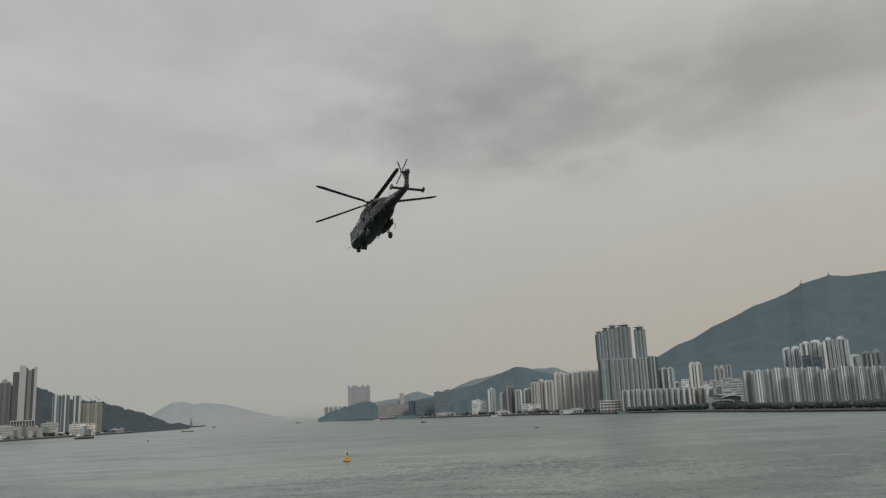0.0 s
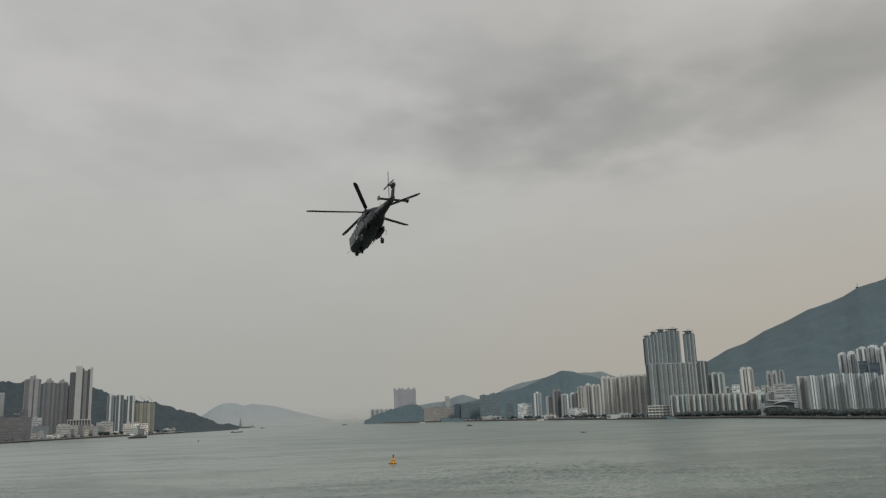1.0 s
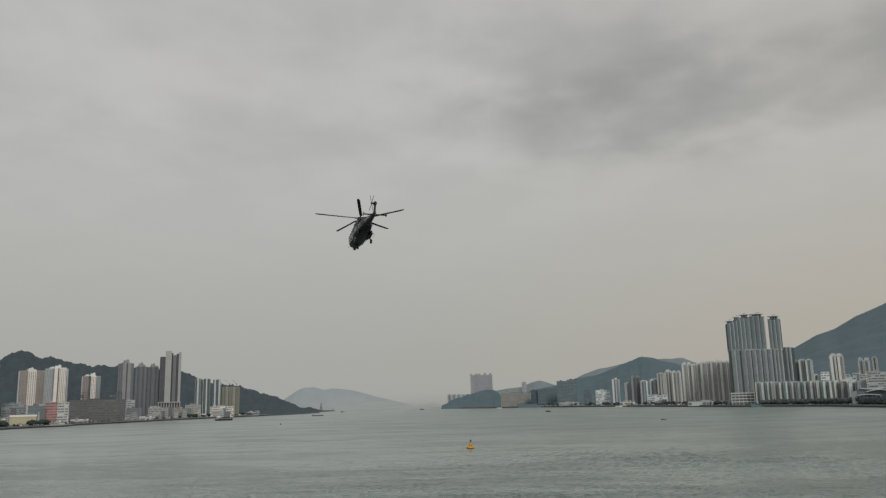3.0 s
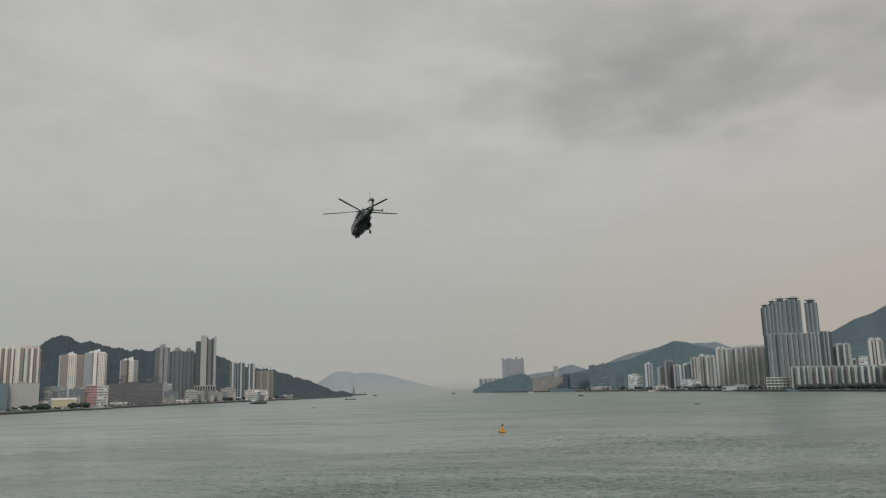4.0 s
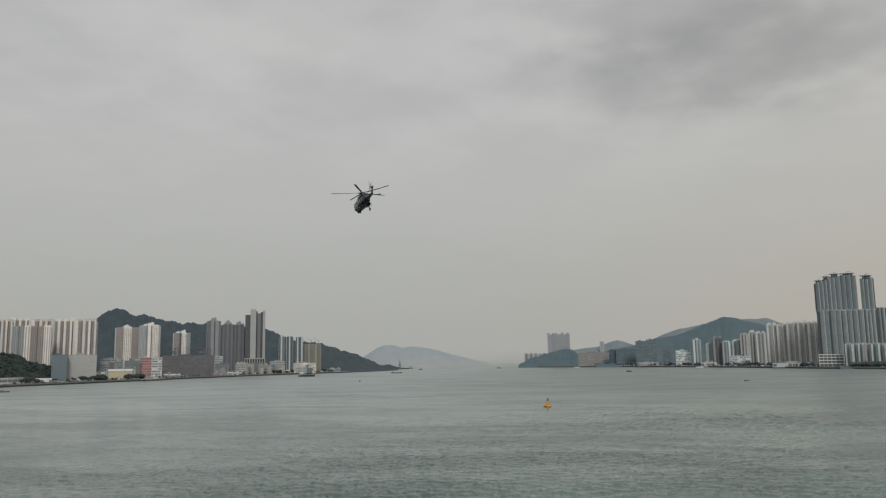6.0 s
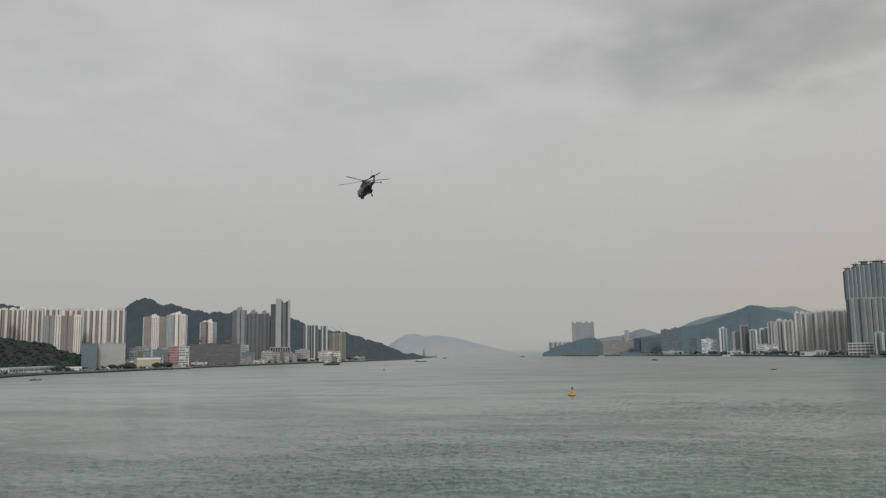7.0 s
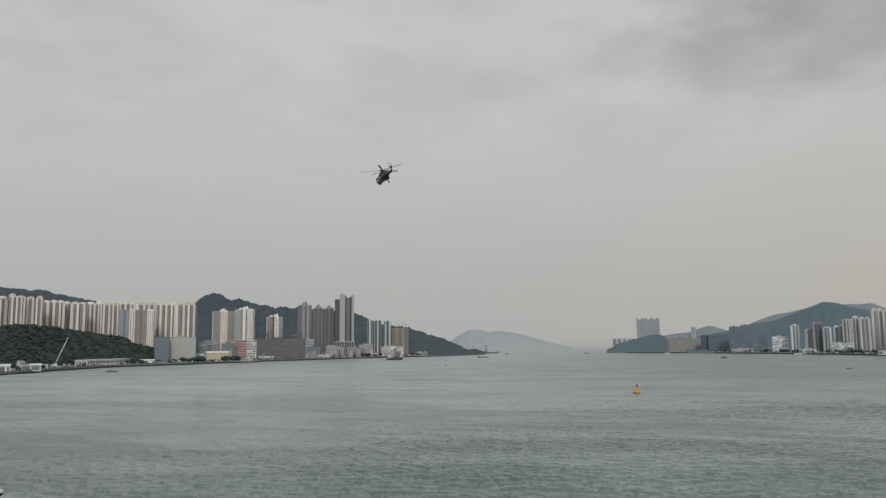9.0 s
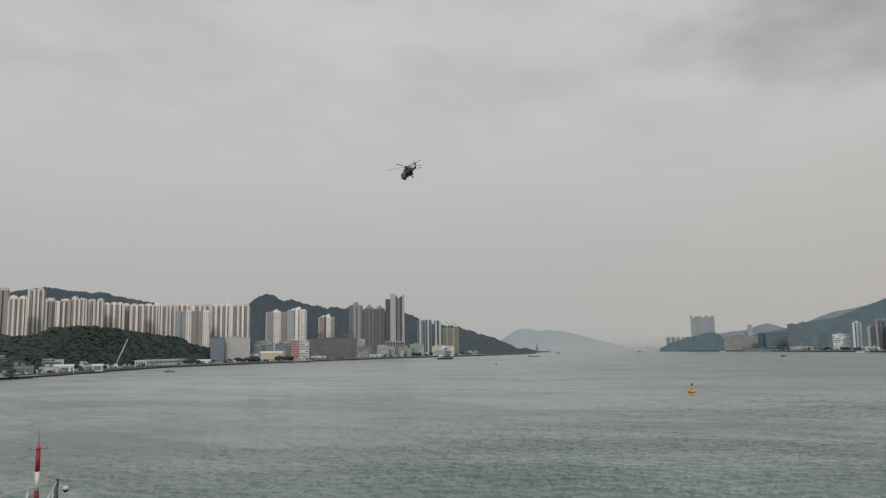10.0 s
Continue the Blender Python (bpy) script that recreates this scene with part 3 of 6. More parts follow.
def windows_side(g, x, y0, y1, z0, z1, floors, cols, sign, fill=0.5, tall=0.5):
    fh, cw = (z1 - z0) / floors, (y1 - y0) / cols
    for i in range(floors):
        for j in range(cols):
            a = y0 + cw * (j + 0.5 - fill / 2)
            b = z0 + fh * (i + 0.5 - tall / 2)
            q = [(x, a, b), (x, a + cw * fill, b), (x, a + cw * fill, b + fh * tall), (x, a, b + fh * tall)]
            g.add(q if sign > 0 else q[::-1], [(0, 1, 2, 3)])


def tower(az, d, w, h, style, bays, label, turn=0.0, deep=None, plant=1, group="", storey=3.0, name="apartment_tower", base=LAND, seed=None, strips=None, crowns=()):
    """A high-rise of bays that stand proud of a darker core, with panes on every floor and plant rooms on its roof."""
    rr = random.Random(int(az * 1000) + int(d) if seed is None else seed)
    p = polar(az, d)
    root = thing(name, pose(p.x, p.y, base, 0, 0, az + turn), label, "high-rise", group)
    deep = deep or max(14.0, w * 0.8)
    bays = min(bays, max(2, int(w / 6.0)))
    hh = h - base
    floors = max(3, int(hh / storey))
    # the core's darker colour carries the shade of the recesses
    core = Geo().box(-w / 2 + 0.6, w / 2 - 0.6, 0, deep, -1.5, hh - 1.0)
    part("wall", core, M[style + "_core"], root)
    pitch = w / bays
    panes = Geo()
    at = -w / 2
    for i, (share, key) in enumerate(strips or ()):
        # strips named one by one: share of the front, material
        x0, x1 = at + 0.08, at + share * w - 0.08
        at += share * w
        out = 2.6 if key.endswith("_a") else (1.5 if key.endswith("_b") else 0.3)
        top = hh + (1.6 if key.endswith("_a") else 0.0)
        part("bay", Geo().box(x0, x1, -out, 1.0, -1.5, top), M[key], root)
        n = max(1, int((x1 - x0) / (3.2 if key.endswith("_a") else 2.6)))
        if not key.endswith("_a") or x1 - x0 > 9:
            windows_on(panes, x0 + 0.2, x1 - 0.2, -out - 0.05, 1.5, hh - 1.5, floors, n, 0.30, 0.72)
    for k, (cx, cw, ch) in enumerate(crowns):
        # stepped roof crowns
        crown = Geo().box(cx - cw, cx + cw, 1.5, 1.5 + 2 * cw, hh - 1.1, hh + ch * 0.7)
        crown.box(cx - cw * 1.15, cx + cw * 1.15, 1.2, 1.8 + 2 * cw, hh + ch * 0.7, hh + ch * 0.82)
        crown.box(cx + cw * 0.1, cx + cw * 0.8, 2.6, 2.6 + cw, hh + ch * 0.8, hh + ch * 1.1)
        crown.box(cx - cw * 1.9, cx - cw * 1.1, 2.0, 2.0 + cw, hh - 1.1, hh + ch * 0.35)
        part("roof_crown", crown, M[style + "_a"], root)
    for i in range(0 if strips else bays):
        x0 = -w / 2 + pitch * i
        bw = pitch * rr.uniform(0.40, 0.80)
        a = x0 + (0 if i == 0 else (pitch - bw if i == bays - 1 else (pitch - bw) / 2))
        out = rr.choice((1.6, 2.4, 3.0))
        top = hh - rr.choice((0.0, 0.0, 1.2, 2.6))
        bay = Geo().box(a, a + bw, -out, 1.0, -1.5, top)
        bay.box(a - 0.15, a + bw + 0.15, -out - 0.15, 1.0, top, top + 0.9)
        kind = "_a" if (i % 2 == 0) == (rr.random() < 0.8) else "_b"
        part("bay", bay, M[style + kind], root)
        n = max(1, int(bw / 3.4))
        if rr.random() < 0.55:
            windows_on(panes, a + 0.4, a + bw - 0.4, -out - 0.05, 1.5, top - 1.5, floors, n, 0.26, 0.72)
        if i < bays - 1 and pitch - bw > 1.2:
            windows_on(panes, a + bw + 0.2, x0 + pitch + (pitch - bw) / 2 - 0.2, -0.05, 1.5, hh - 2.5, floors, 1, 0.8, 0.62)
    for s in (-1, 1):
        x = s * (w / 2 - 0.6)
        fin_w = deep * 0.3
        wing = Geo().box(min(x, x + s * 1.4), max(x, x + s * 1.4), deep * 0.35, deep * 0.35 + fin_w, -1.5, hh - 0.5)
        part("side_bay", wing, M[style + "_a"], root)
        windows_side(panes, x + s * 0.05, 1.4, deep * 0.34, 1.5, hh - 2.5, floors, 2, s, 0.5, 0.5)
        windows_side(panes, x + s * 1.46, deep * 0.37, deep * 0.33 + fin_w, 1.5, hh - 2.5, floors, 2, s, 0.4, 0.45)
    part("glazing", panes, M["glass"], root, "small dark panes in regular rows", kind="stuff")
    if plant and not crowns and w > 20:
        plant += 1
    for k in range(plant):
        x = (k + 0.5) / plant * w - w / 2 + rr.uniform(-1, 1)
        s = min(w / plant * 0.4, rr.uniform(3.6, 7.0))
        tall = rr.uniform(3.4, 7.0) * (0.6 if w < 19 else 1.0)
        room = Geo().box(x - s, x + s, 2.0, 2 + 2 * s, hh - 1.2, hh + tall * 0.55)
        room.box(x - s * 1.12, x + s * 1.12, 1.7, 2.3 + 2 * s, hh + tall * 0.55, hh + tall * 0.66)
        room.box(x - s * 0.5, x + s * 0.35, 2.6, 2 + 1.5 * s, hh + tall * 0.66 - 0.1, hh + tall * rr.uniform(0.8, 1.0))
        if w > 22 and rr.random() < 0.22:
            # vaulted water-tank roof
            r = s * 0.95
            vault = [[(x + r * math.cos(math.pi * k / 8), yy, hh + tall * 0.6 + 0.4 * r * math.sin(math.pi * k / 8)) for k in range(9)] for yy in (2.2, 1.8 + 1.8 * s)]
            room.loft(vault, smooth=False)
        else:
            room.tube((x + s * 0.7, 3.0, hh + tall * 0.6), (x + s * 0.7, 3.0, hh + tall * 1.25), 0.25, 0.12, 5)
        part("roof_plant_room", room, M[style + "_a"], root)
    parapet = Geo()
    for x0, x1, y0, y1 in ((-w / 2 + 0.6, w / 2 - 0.6, 1.05, 1.4), (-w / 2 + 0.6, w / 2 - 0.6, deep - 0.4, deep), (-w / 2 + 0.6, -w / 2 + 1.0, 1.4, deep - 0.4), (w / 2 - 1.0, w / 2 - 0.6, 1.4, deep - 0.4)):
        parapet.box(x0, x1, y0, y1, hh - 1.05, hh + 0.3)
    part("parapet", parapet, M[style + "_b"], root)
    return root


def block(az, d, w, h, style, label, floors=None, turn=0.0, deep=None, name="waterfront_block", roof="flat", category="building", base=LAND):
    """A low building: wall, floor bands, panes and a flat or pitched roof."""
    p = polar(az, d)
    root = thing(name, pose(p.x, p.y, base, 0, 0, az + turn), label, category)
    deep = deep or max(10.0, w * 0.5)
    hh = h - base
    part("wall", Geo().box(-w / 2, w / 2, 0, deep, -1.5, hh), M[style + "_a"], root)
    if floors:
        floors = max(1, int(hh / 4.4))
        panes, fh = Geo(), hh / floors
        ribbon = random.Random(int(d) + int(w * 10))
        for k in range(floors):
            x = -w / 2 + 0.8
            while x < w / 2 - 1.6:
                e = min(x + ribbon.uniform(2.5, 11.0), w / 2 - 0.8)
                if ribbon.random() < (0.85 if k else 0.6):
                    # ground-floor strips stand for open bays, their inner shade drawn as panes
                    low = 0.1 if k == 0 else fh * (k + 0.3)
                    windows_on(panes, x, e, -0.05, low, fh * (k + (0.72 if k else 0.8)), 1, 1, 1.0, 1.0)
                x = e + ribbon.uniform(0.5, 2.2)
        windows_side(panes, w / 2 + 0.05, 0.6, deep - 0.6, 0.4, hh - 0.6, floors, max(2, int(deep / 5)), 1, 0.6, 0.5)
        windows_side(panes, -w / 2 - 0.05, 0.6, deep - 0.6, 0.4, hh - 0.6, floors, max(2, int(deep / 5)), -1, 0.6, 0.5)
        part("glazing", panes, M[style + "_core"] if style in ("brick", "steel", "navy") else (M["tan_b"] if style == "tan" else M["glass"]), root, kind="stuff")
        for k in range(1, floors, max(1, floors // 6)):
            part("floor_band", Geo().box(-w / 2 - 0.25, w / 2 + 0.25, -0.35, -0.06, fh * k - 0.35, fh * k + 0.25), M[style + "_b"], root)
    if roof == "pitched":
        g = Geo()
        v = [(-w / 2 - 0.6, -0.8, hh), (w / 2 + 0.6, -0.8, hh), (w / 2 + 0.6, deep + 0.8, hh), (-w / 2 - 0.6, deep + 0.8, hh), (-w / 2 - 0.6, deep / 2, hh + deep * 0.16), (w / 2 + 0.6, deep / 2, hh + deep * 0.16)]
        g.add(v, [(0, 1, 5, 4), (2, 3, 4, 5), (1, 2, 5), (3, 0, 4), (3, 2, 1, 0)])
        part("roof", g, M["white"], root)
    else:
        part("roof", Geo().box(-w / 2 - 0.3, w / 2 + 0.3, -0.3, deep + 0.3, hh, hh + 0.8), M[style + "_b"], root)
        if w > 16:
            part("roof_plant_room", Geo().box(-w * 0.2, w * 0.05, deep * 0.3, deep * 0.7, hh + 0.8, hh + 3.4), M[style + "_b"], root)
    if floors and 24 <= w <= 64 and hh < 40 and style not in ("steel", "navy"):
        # lean-to wings, loading bays and roof sheds that break up the front
        rr = random.Random(int(d))
        for k in range(5):
            aw, ah, ad = w * rr.uniform(0.12, 0.3), hh * rr.uniform(0.25, 0.85), rr.uniform(3, 9)
            ax = rr.uniform(-w / 2, w / 2 - aw)
            key = rr.choice(("sand_b", "mist_b", "brick_a", "white_b", "warm_a", "bluegrey_a", "cream_b"))
            part("annex", Geo().box(ax, ax + aw, -ad, -0.4, -1.5, ah).box(ax - 0.3, ax + aw + 0.3, -ad - 0.3, -0.4, ah, ah + 0.5), M[key], root)
            n = max(1, int(ah / 3.6))
            panes = Geo()
            windows_on(panes, ax + 0.4, ax + aw - 0.4, -ad - 0.05, 0.3, ah - 0.3, n, max(1, int(aw / 3)), 0.7, 0.45)
            part("annex_glazing", panes, M["glass"], root, kind="stuff")
        for k in range(3):
            ax, aw = rr.uniform(-w * 0.45, w * 0.3), rr.uniform(3, 8)
            part("roof_shed", Geo().box(ax, ax + aw, deep * 0.1, deep * 0.4, hh + 0.8, hh + rr.uniform(2.5, 5.5)), M[rr.choice(("sand_b", "mist_b", "brick_a"))], root)
    return root


# northern housing estate behind the knoll
ESTATE = "towers of the northern estate"
L1 = "beige high-rise apartment tower with pale vertical bays"
L2 = "cream high-rise apartment slab with pale vertical bays"
tower(47.9, 1400, 24, 112, "pale", 3, L2, -6, group=ESTATE)
tower(46.43, 1380, 22.6, 120, "warm", 3, L1, -8, group=ESTATE)
tower(45.37, 1280, 22.7, 101, "cream", 3, L2, 8, plant=1, group=ESTATE, strips=((0.14, "pale_b"), (0.12, "cream_a"), (0.12, "warm_b"), (0.04, "warm_core"), (0.12, "cream_a"), (0.18, "warm_b"), (0.10, "cream_a"), (0.06, "warm_core"), (0.12, "pale_a")))
tower(44.41, 1330, 21.8, 117, "warm", 3, L1, -6, plant=1, group=ESTATE, strips=((0.12, "cream_a"), (0.16, "warm_b"), (0.05, "warm_core"), (0.14, "pale_a"), (0.14, "warm_b"), (0.11, "cream_a"), (0.05, "warm_core"), (0.13, "warm_b"), (0.10, "pale_a")))
tower(43.55, 1430, 20, 107, "pale", 3, L2, 10, plant=1, group=ESTATE)
tower(42.75, 1420, 20, 107, "cream", 3, L2, -8, plant=1, group=ESTATE)
tower(41.85, 1420, 23, 109, "pale", 4, L2, 8, plant=1, group=ESTATE, strips=((0.14, "pale_b"), (0.12, "cream_a"), (0.12, "warm_b"), (0.04, "warm_core"), (0.12, "cream_a"), (0.18, "warm_b"), (0.10, "cream_a"), (0.06, "warm_core"), (0.12, "pale_a")))
tower(40.85, 1430, 23, 108, "warm", 4, L1, -6, plant=1, group=ESTATE, strips=((0.12, "cream_a"), (0.16, "warm_b"), (0.05, "warm_core"), (0.14, "pale_a"), (0.14, "warm_b"), (0.11, "cream_a"), (0.05, "warm_core"), (0.13, "warm_b"), (0.10, "pale_a")))
tower(39.71, 1480, 32.5, 105, "cream", 5, L2, 6, plant=2, group=ESTATE, strips=((0.14, "pale_b"), (0.12, "cream_a"), (0.12, "warm_b"), (0.04, "warm_core"), (0.12, "cream_a"), (0.18, "warm_b"), (0.10, "cream_a"), (0.06, "warm_core"), (0.12, "pale_a")))
tower(38.52, 1500, 36, 104, "pale", 6, L2, -8, plant=2, group=ESTATE, strips=((0.12, "cream_a"), (0.16, "warm_b"), (0.05, "warm_core"), (0.14, "pale_a"), (0.14, "warm_b"), (0.11, "cream_a"), (0.05, "warm_core"), (0.13, "warm_b"), (0.10, "pale_a")))
tower(37.3, 1560, 25, 107, "cream", 4, L2, 10, plant=1, group=ESTATE, strips=((0.14, "pale_b"), (0.12, "cream_a"), (0.12, "warm_b"), (0.04, "warm_core"), (0.12, "cream_a"), (0.18, "warm_b"), (0.10, "cream_a"), (0.06, "warm_core"), (0.12, "pale_a")))
tower(36.3, 1560, 26, 106, "warm", 4, L1, -6, plant=1, group=ESTATE, strips=((0.12, "cream_a"), (0.16, "warm_b"), (0.05, "warm_core"), (0.14, "pale_a"), (0.14, "warm_b"), (0.11, "cream_a"), (0.05, "warm_core"), (0.13, "warm_b"), (0.10, "pale_a")))
tower(35.4, 1640, 35, 112, "cream", 5, L2, 8, plant=2, group=ESTATE, strips=((0.14, "pale_b"), (0.12, "cream_a"), (0.12, "warm_b"), (0.04, "warm_core"), (0.12, "cream_a"), (0.18, "warm_b"), (0.10, "cream_a"), (0.06, "warm_core"), (0.12, "pale_a")))
tower(34.1, 1640, 35, 111, "warm", 5, L1, -8, plant=2, group=ESTATE, strips=((0.12, "cream_a"), (0.16, "warm_b"), (0.05, "warm_core"), (0.14, "pale_a"), (0.14, "warm_b"), (0.11, "cream_a"), (0.05, "warm_core"), (0.13, "warm_b"), (0.10, "pale_a")))
tower(34.71, 1540, 60, 97, "grey", 8, "grey apartment slab with broad white vertical bays", -4, plant=0, deep=20, group=ESTATE, strips=((0.16, "grey_b"), (0.03, "grey_core"), (0.12, "grey_b"), (0.16, "cream_a"), (0.16, "warm_b"), (0.03, "grey_core"), (0.15, "warm_b"), (0.19, "cream_a")))
tower(32.8, 1600, 35, 109, "cream", 6, L2, 6, plant=2, group=ESTATE, strips=((0.14, "pale_b"), (0.12, "cream_a"), (0.12, "warm_b"), (0.04, "warm_core"), (0.12, "cream_a"), (0.18, "warm_b"), (0.10, "cream_a"), (0.06, "warm_core"), (0.12, "pale_a")))
tower(31.55, 1600, 35, 109.5, "warm", 6, L1, -6, plant=2, group=ESTATE, strips=((0.12, "cream_a"), (0.16, "warm_b"), (0.05, "warm_core"), (0.14, "pale_a"), (0.14, "warm_b"), (0.11, "cream_a"), (0.05, "warm_core"), (0.13, "warm_b"), (0.10, "pale_a")))

# towers by the channel
CHANNEL = "towers by the channel"
tower(28.95, 1800, 46.7, 107, "grey", 6, "grey apartment slab with white vertical bays", 6, plant=1, group=CHANNEL, strips=((0.30, "warm_b"), (0.33, "cream_a"), (0.37, "warm_b")), crowns=((-4, 4, 6),))
tower(27.65, 1780, 39.3, 110, "white", 5, "white and grey-green apartment tower", -8, plant=1, group=CHANNEL, strips=((0.36, "white_b"), (0.08, "white_core"), (0.16, "cream_a"), (0.06, "grey_core"), (0.34, "cream_a")), crowns=((3, 5, 7), (-8, 3, 4)))
tower(25.52, 1900, 35.8, 99, "grey", 4, "grey apartment tower with a pale central bay", 4, plant=1, group=CHANNEL, strips=((0.34, "warm_b"), (0.12, "mauve_core"), (0.28, "cream_a"), (0.26, "grey_b")), crowns=((3, 4, 7), (-9, 3, 4)))
tower(23.42, 2000, 31, 131, "mauve", 4, "dark grey-mauve apartment tower", 8, plant=1, group=CHANNEL, strips=((0.22, "mauve_b"), (0.26, "mauve_a"), (0.08, "mauve_core"), (0.26, "mauve_a"), (0.18, "mauve_b")), crowns=((0, 5, 9),))
tower(22.5, 2000, 25, 123, "mauve", 4, "dark grey-mauve apartment tower", -8, plant=1, group=CHANNEL, strips=((0.2, "mauve_b"), (0.14, "mauve_core"), (0.3, "mauve_b"), (0.12, "mauve_core"), (0.24, "mauve_b")), crowns=((-2, 4, 10),))
tower(21.75, 2005, 25, 122, "mauve", 4, "dark grey-mauve apartment tower", 8, plant=1, group=CHANNEL, strips=((0.24, "mauve_b"), (0.12, "mauve_core"), (0.3, "mauve_b"), (0.14, "mauve_core"), (0.2, "mauve_b")), crowns=((0, 4, 9), (8, 2.5, 4)))
tower(21.3, 2030, 14, 118, "mauve", 2, "dark grey-mauve apartment tower", 0, plant=0, group=CHANNEL)


def twin_blade_tower():
    """The tall tower with two pale blades over an open podium."""
    p = polar(20.65, 1990)
    root = thing("apartment_tower", pose(p.x, p.y, LAND, 0, 0, 20.65), "tall dark tower with pale blade-like bays on a podium", "high-rise", CHANNEL)
    panes = Geo()
    # set-back strips take the dark core tone, recess shade put into colour
    for x0, x1, y, top, mat in ((-24, -12, 3.0, 146, "ocean_core"), (-11.9, 1.5, 0.0, 160, "ocean_a"), (1.6, 5.0, 5.0, 155, "ocean_core"), (5.1, 12.4, 2.5, 150, "ocean_b"), (12.5, 17.5, 5.0, 153, "ocean_core"), (17.6, 23.5, 1.0, 157, "ocean_a")):
        g = Geo().box(x0, x1, y, 26, 38, top - 4)
        g.box(x0 + 0.5, x1 - 0.5, y + 0.5, 22, top - 4, top - LAND, 0.7)
        part("bay", g, M[mat], root)
        if not mat.endswith("_a"):
            windows_on(panes, x0 + 0.8, x1 - 0.8, y - 0.05, 40, top - 6, 36, max(1, int((x1 - x0) / 4)), 0.4, 0.42)
    part("glazing", panes, M["glass"], root, kind="stuff")
    part("podium_top", Geo().box(-25, 25, -4, 28, 35.5, 38), M["ocean_a"], root)
    for i in range(9):
        x = -23.5 + i * 5.85
        part("podium_column", Geo().box(x - 1.1, x + 1.1, -3.5, -1.0, 26, 35.5), M["ocean_a"], root)
    part("podium", Geo().box(-25, 25, -4.2, 28, -1.5, 26), M["ocean_b"], root)
    part("podium_core", Geo().box(-24, 24, 1.0, 27, 26, 35.5), M["ocean_core"], root)


twin_blade_tower()
tower(18.83, 2150, 13, 97, "stripe", 2, "slim dark tower with white edges", 0, plant=1, group=CHANNEL, strips=((0.3, "stripe_core"), (0.34, "stripe_a"), (0.36, "stripe_b")))
tower(18.25, 2140, 17, 97, "stripe", 3, "dark glass tower with white vertical fins", 6, plant=1, group=CHANNEL, strips=((0.34, "stripe_core"), (0.2, "stripe_a"), (0.28, "stripe_core"), (0.18, "stripe_b")))
tower(17.62, 2145, 17, 95, "stripe", 3, "dark glass tower with white vertical fins", -6, plant=1, group=CHANNEL, strips=((0.2, "stripe_core"), (0.22, "stripe_a"), (0.4, "stripe_core"), (0.18, "stripe_a")))
net = tower(16.8, 2180, 54, 77, "net", 6, "unfinished building wrapped in tan and green nets", 0, plant=0, group=CHANNEL)
for x in (-16, 2, 20):
    jib = Geo().tube((x, 8, 72), (x, 8, 84), 0.5, 0.5, 5).tube((x, 8, 82), (x - 13, 8, 93), 0.35, 0.2, 5)
    part("tower_crane", jib, M["dark"], net, "thin luffing crane on the roof")

# low waterfront buildings, north
block(33.03, 1450, 22.9, 46, "steel", "dark grey windowless warehouse", None, deep=30)
block(31.74, 1470, 46.9, 46, "plaster", "large pale grey blank-walled warehouse", None, deep=40)
block(29.9, 1660, 40, 40, "slate", "grey factory block with long window bands", 8)
block(28.6, 1640, 30, 36, "bluegrey", "blue-grey factory block with window bands", 7)
block(27.77, 1640, 21.4, 42, "red", "faded red factory block with window bands", 9)
block(27.1, 1640, 19.2, 41.5, "sand", "pale pink factory block with window bands", 9)
block(25.07, 1740, 103, 45.6, "brick", "long dark brown industrial block", 9, deep=40)


def open_frame(az, d, w, h, deep, label):
    """An unfinished building: bare columns and floor slabs with netting on some bays."""
    p = polar(az, d)
    root = thing("unfinished_building", pose(p.x, p.y, LAND, 0, 0, az), label, "building")
    rr = random.Random(int(w))
    floors, cols = int((h - LAND) / 5), int(w / 6)
    for k in range(1, floors + 1):
        part("floor_slab", Geo().box(-w / 2, w / 2, 0, deep, 5 * k - 0.7, 5 * k), M["brick_b"], root)
    for k in range(cols + 1):
        x = -w / 2 + 0.5 + (w - 1) * k / cols
        g = Geo()
        for y in (0.5, deep - 0.5):
            g.box(x - 0.45, x + 0.45, y - 0.4, y + 0.4, -1.5, 5 * floors + rr.choice((0, 2.5, 4)))
        part("column", g, M["brick_core"], root)
    for k in range(floors):
        for c in range(cols):
            if rr.random() < 0.5 - 0.3 * k / floors:
                x = -w / 2 + 0.5 + (w - 1) * c / cols
                part("infill_panel", Geo().box(x + 0.5, x + (w - 1) / cols - 0.5, 0.8, 1.1, 5 * k + 0.02, 5 * k + 4.3), M[rr.choice(("brick_a", "bluegrey_b", "steel_a"))], root)


open_frame(26.25, 1840, 34, 63, 22, "unfinished dark concrete frame behind the long block")
open_frame(24.3, 1860, 44, 66, 22, "unfinished dark concrete frame behind the long block")
block(23.13, 1965, 22, 46, "mist", "low grey block with a pale rounded roof", 6)
block(22.83, 1900, 30.7, 28, "bluegrey", "blue-grey warehouse on the northern waterfront", 4)
block(21.32, 1925, 42, 27, "plaster", "grey and brown waterfront block", 5)
block(19.95, 1950, 32, 24, "tan", "low brown waterfront hall", 3)
block(19.11, 2000, 35.4, 32, "plaster", "beige block with open floors on the northern waterfront", 5)
block(17.22, 2040, 55, 27, "cream", "low cream waterfront hall with a pale roof", 3)
block(29.34, 1560, 40, 18, "yellow", "yellow shed on the northern quay", None, roof="pitched", name="quayside_shed")
block(30.9, 1530, 30, 14, "mist", "low pale quayside shed", 1, roof="pitched", name="quayside_shed")


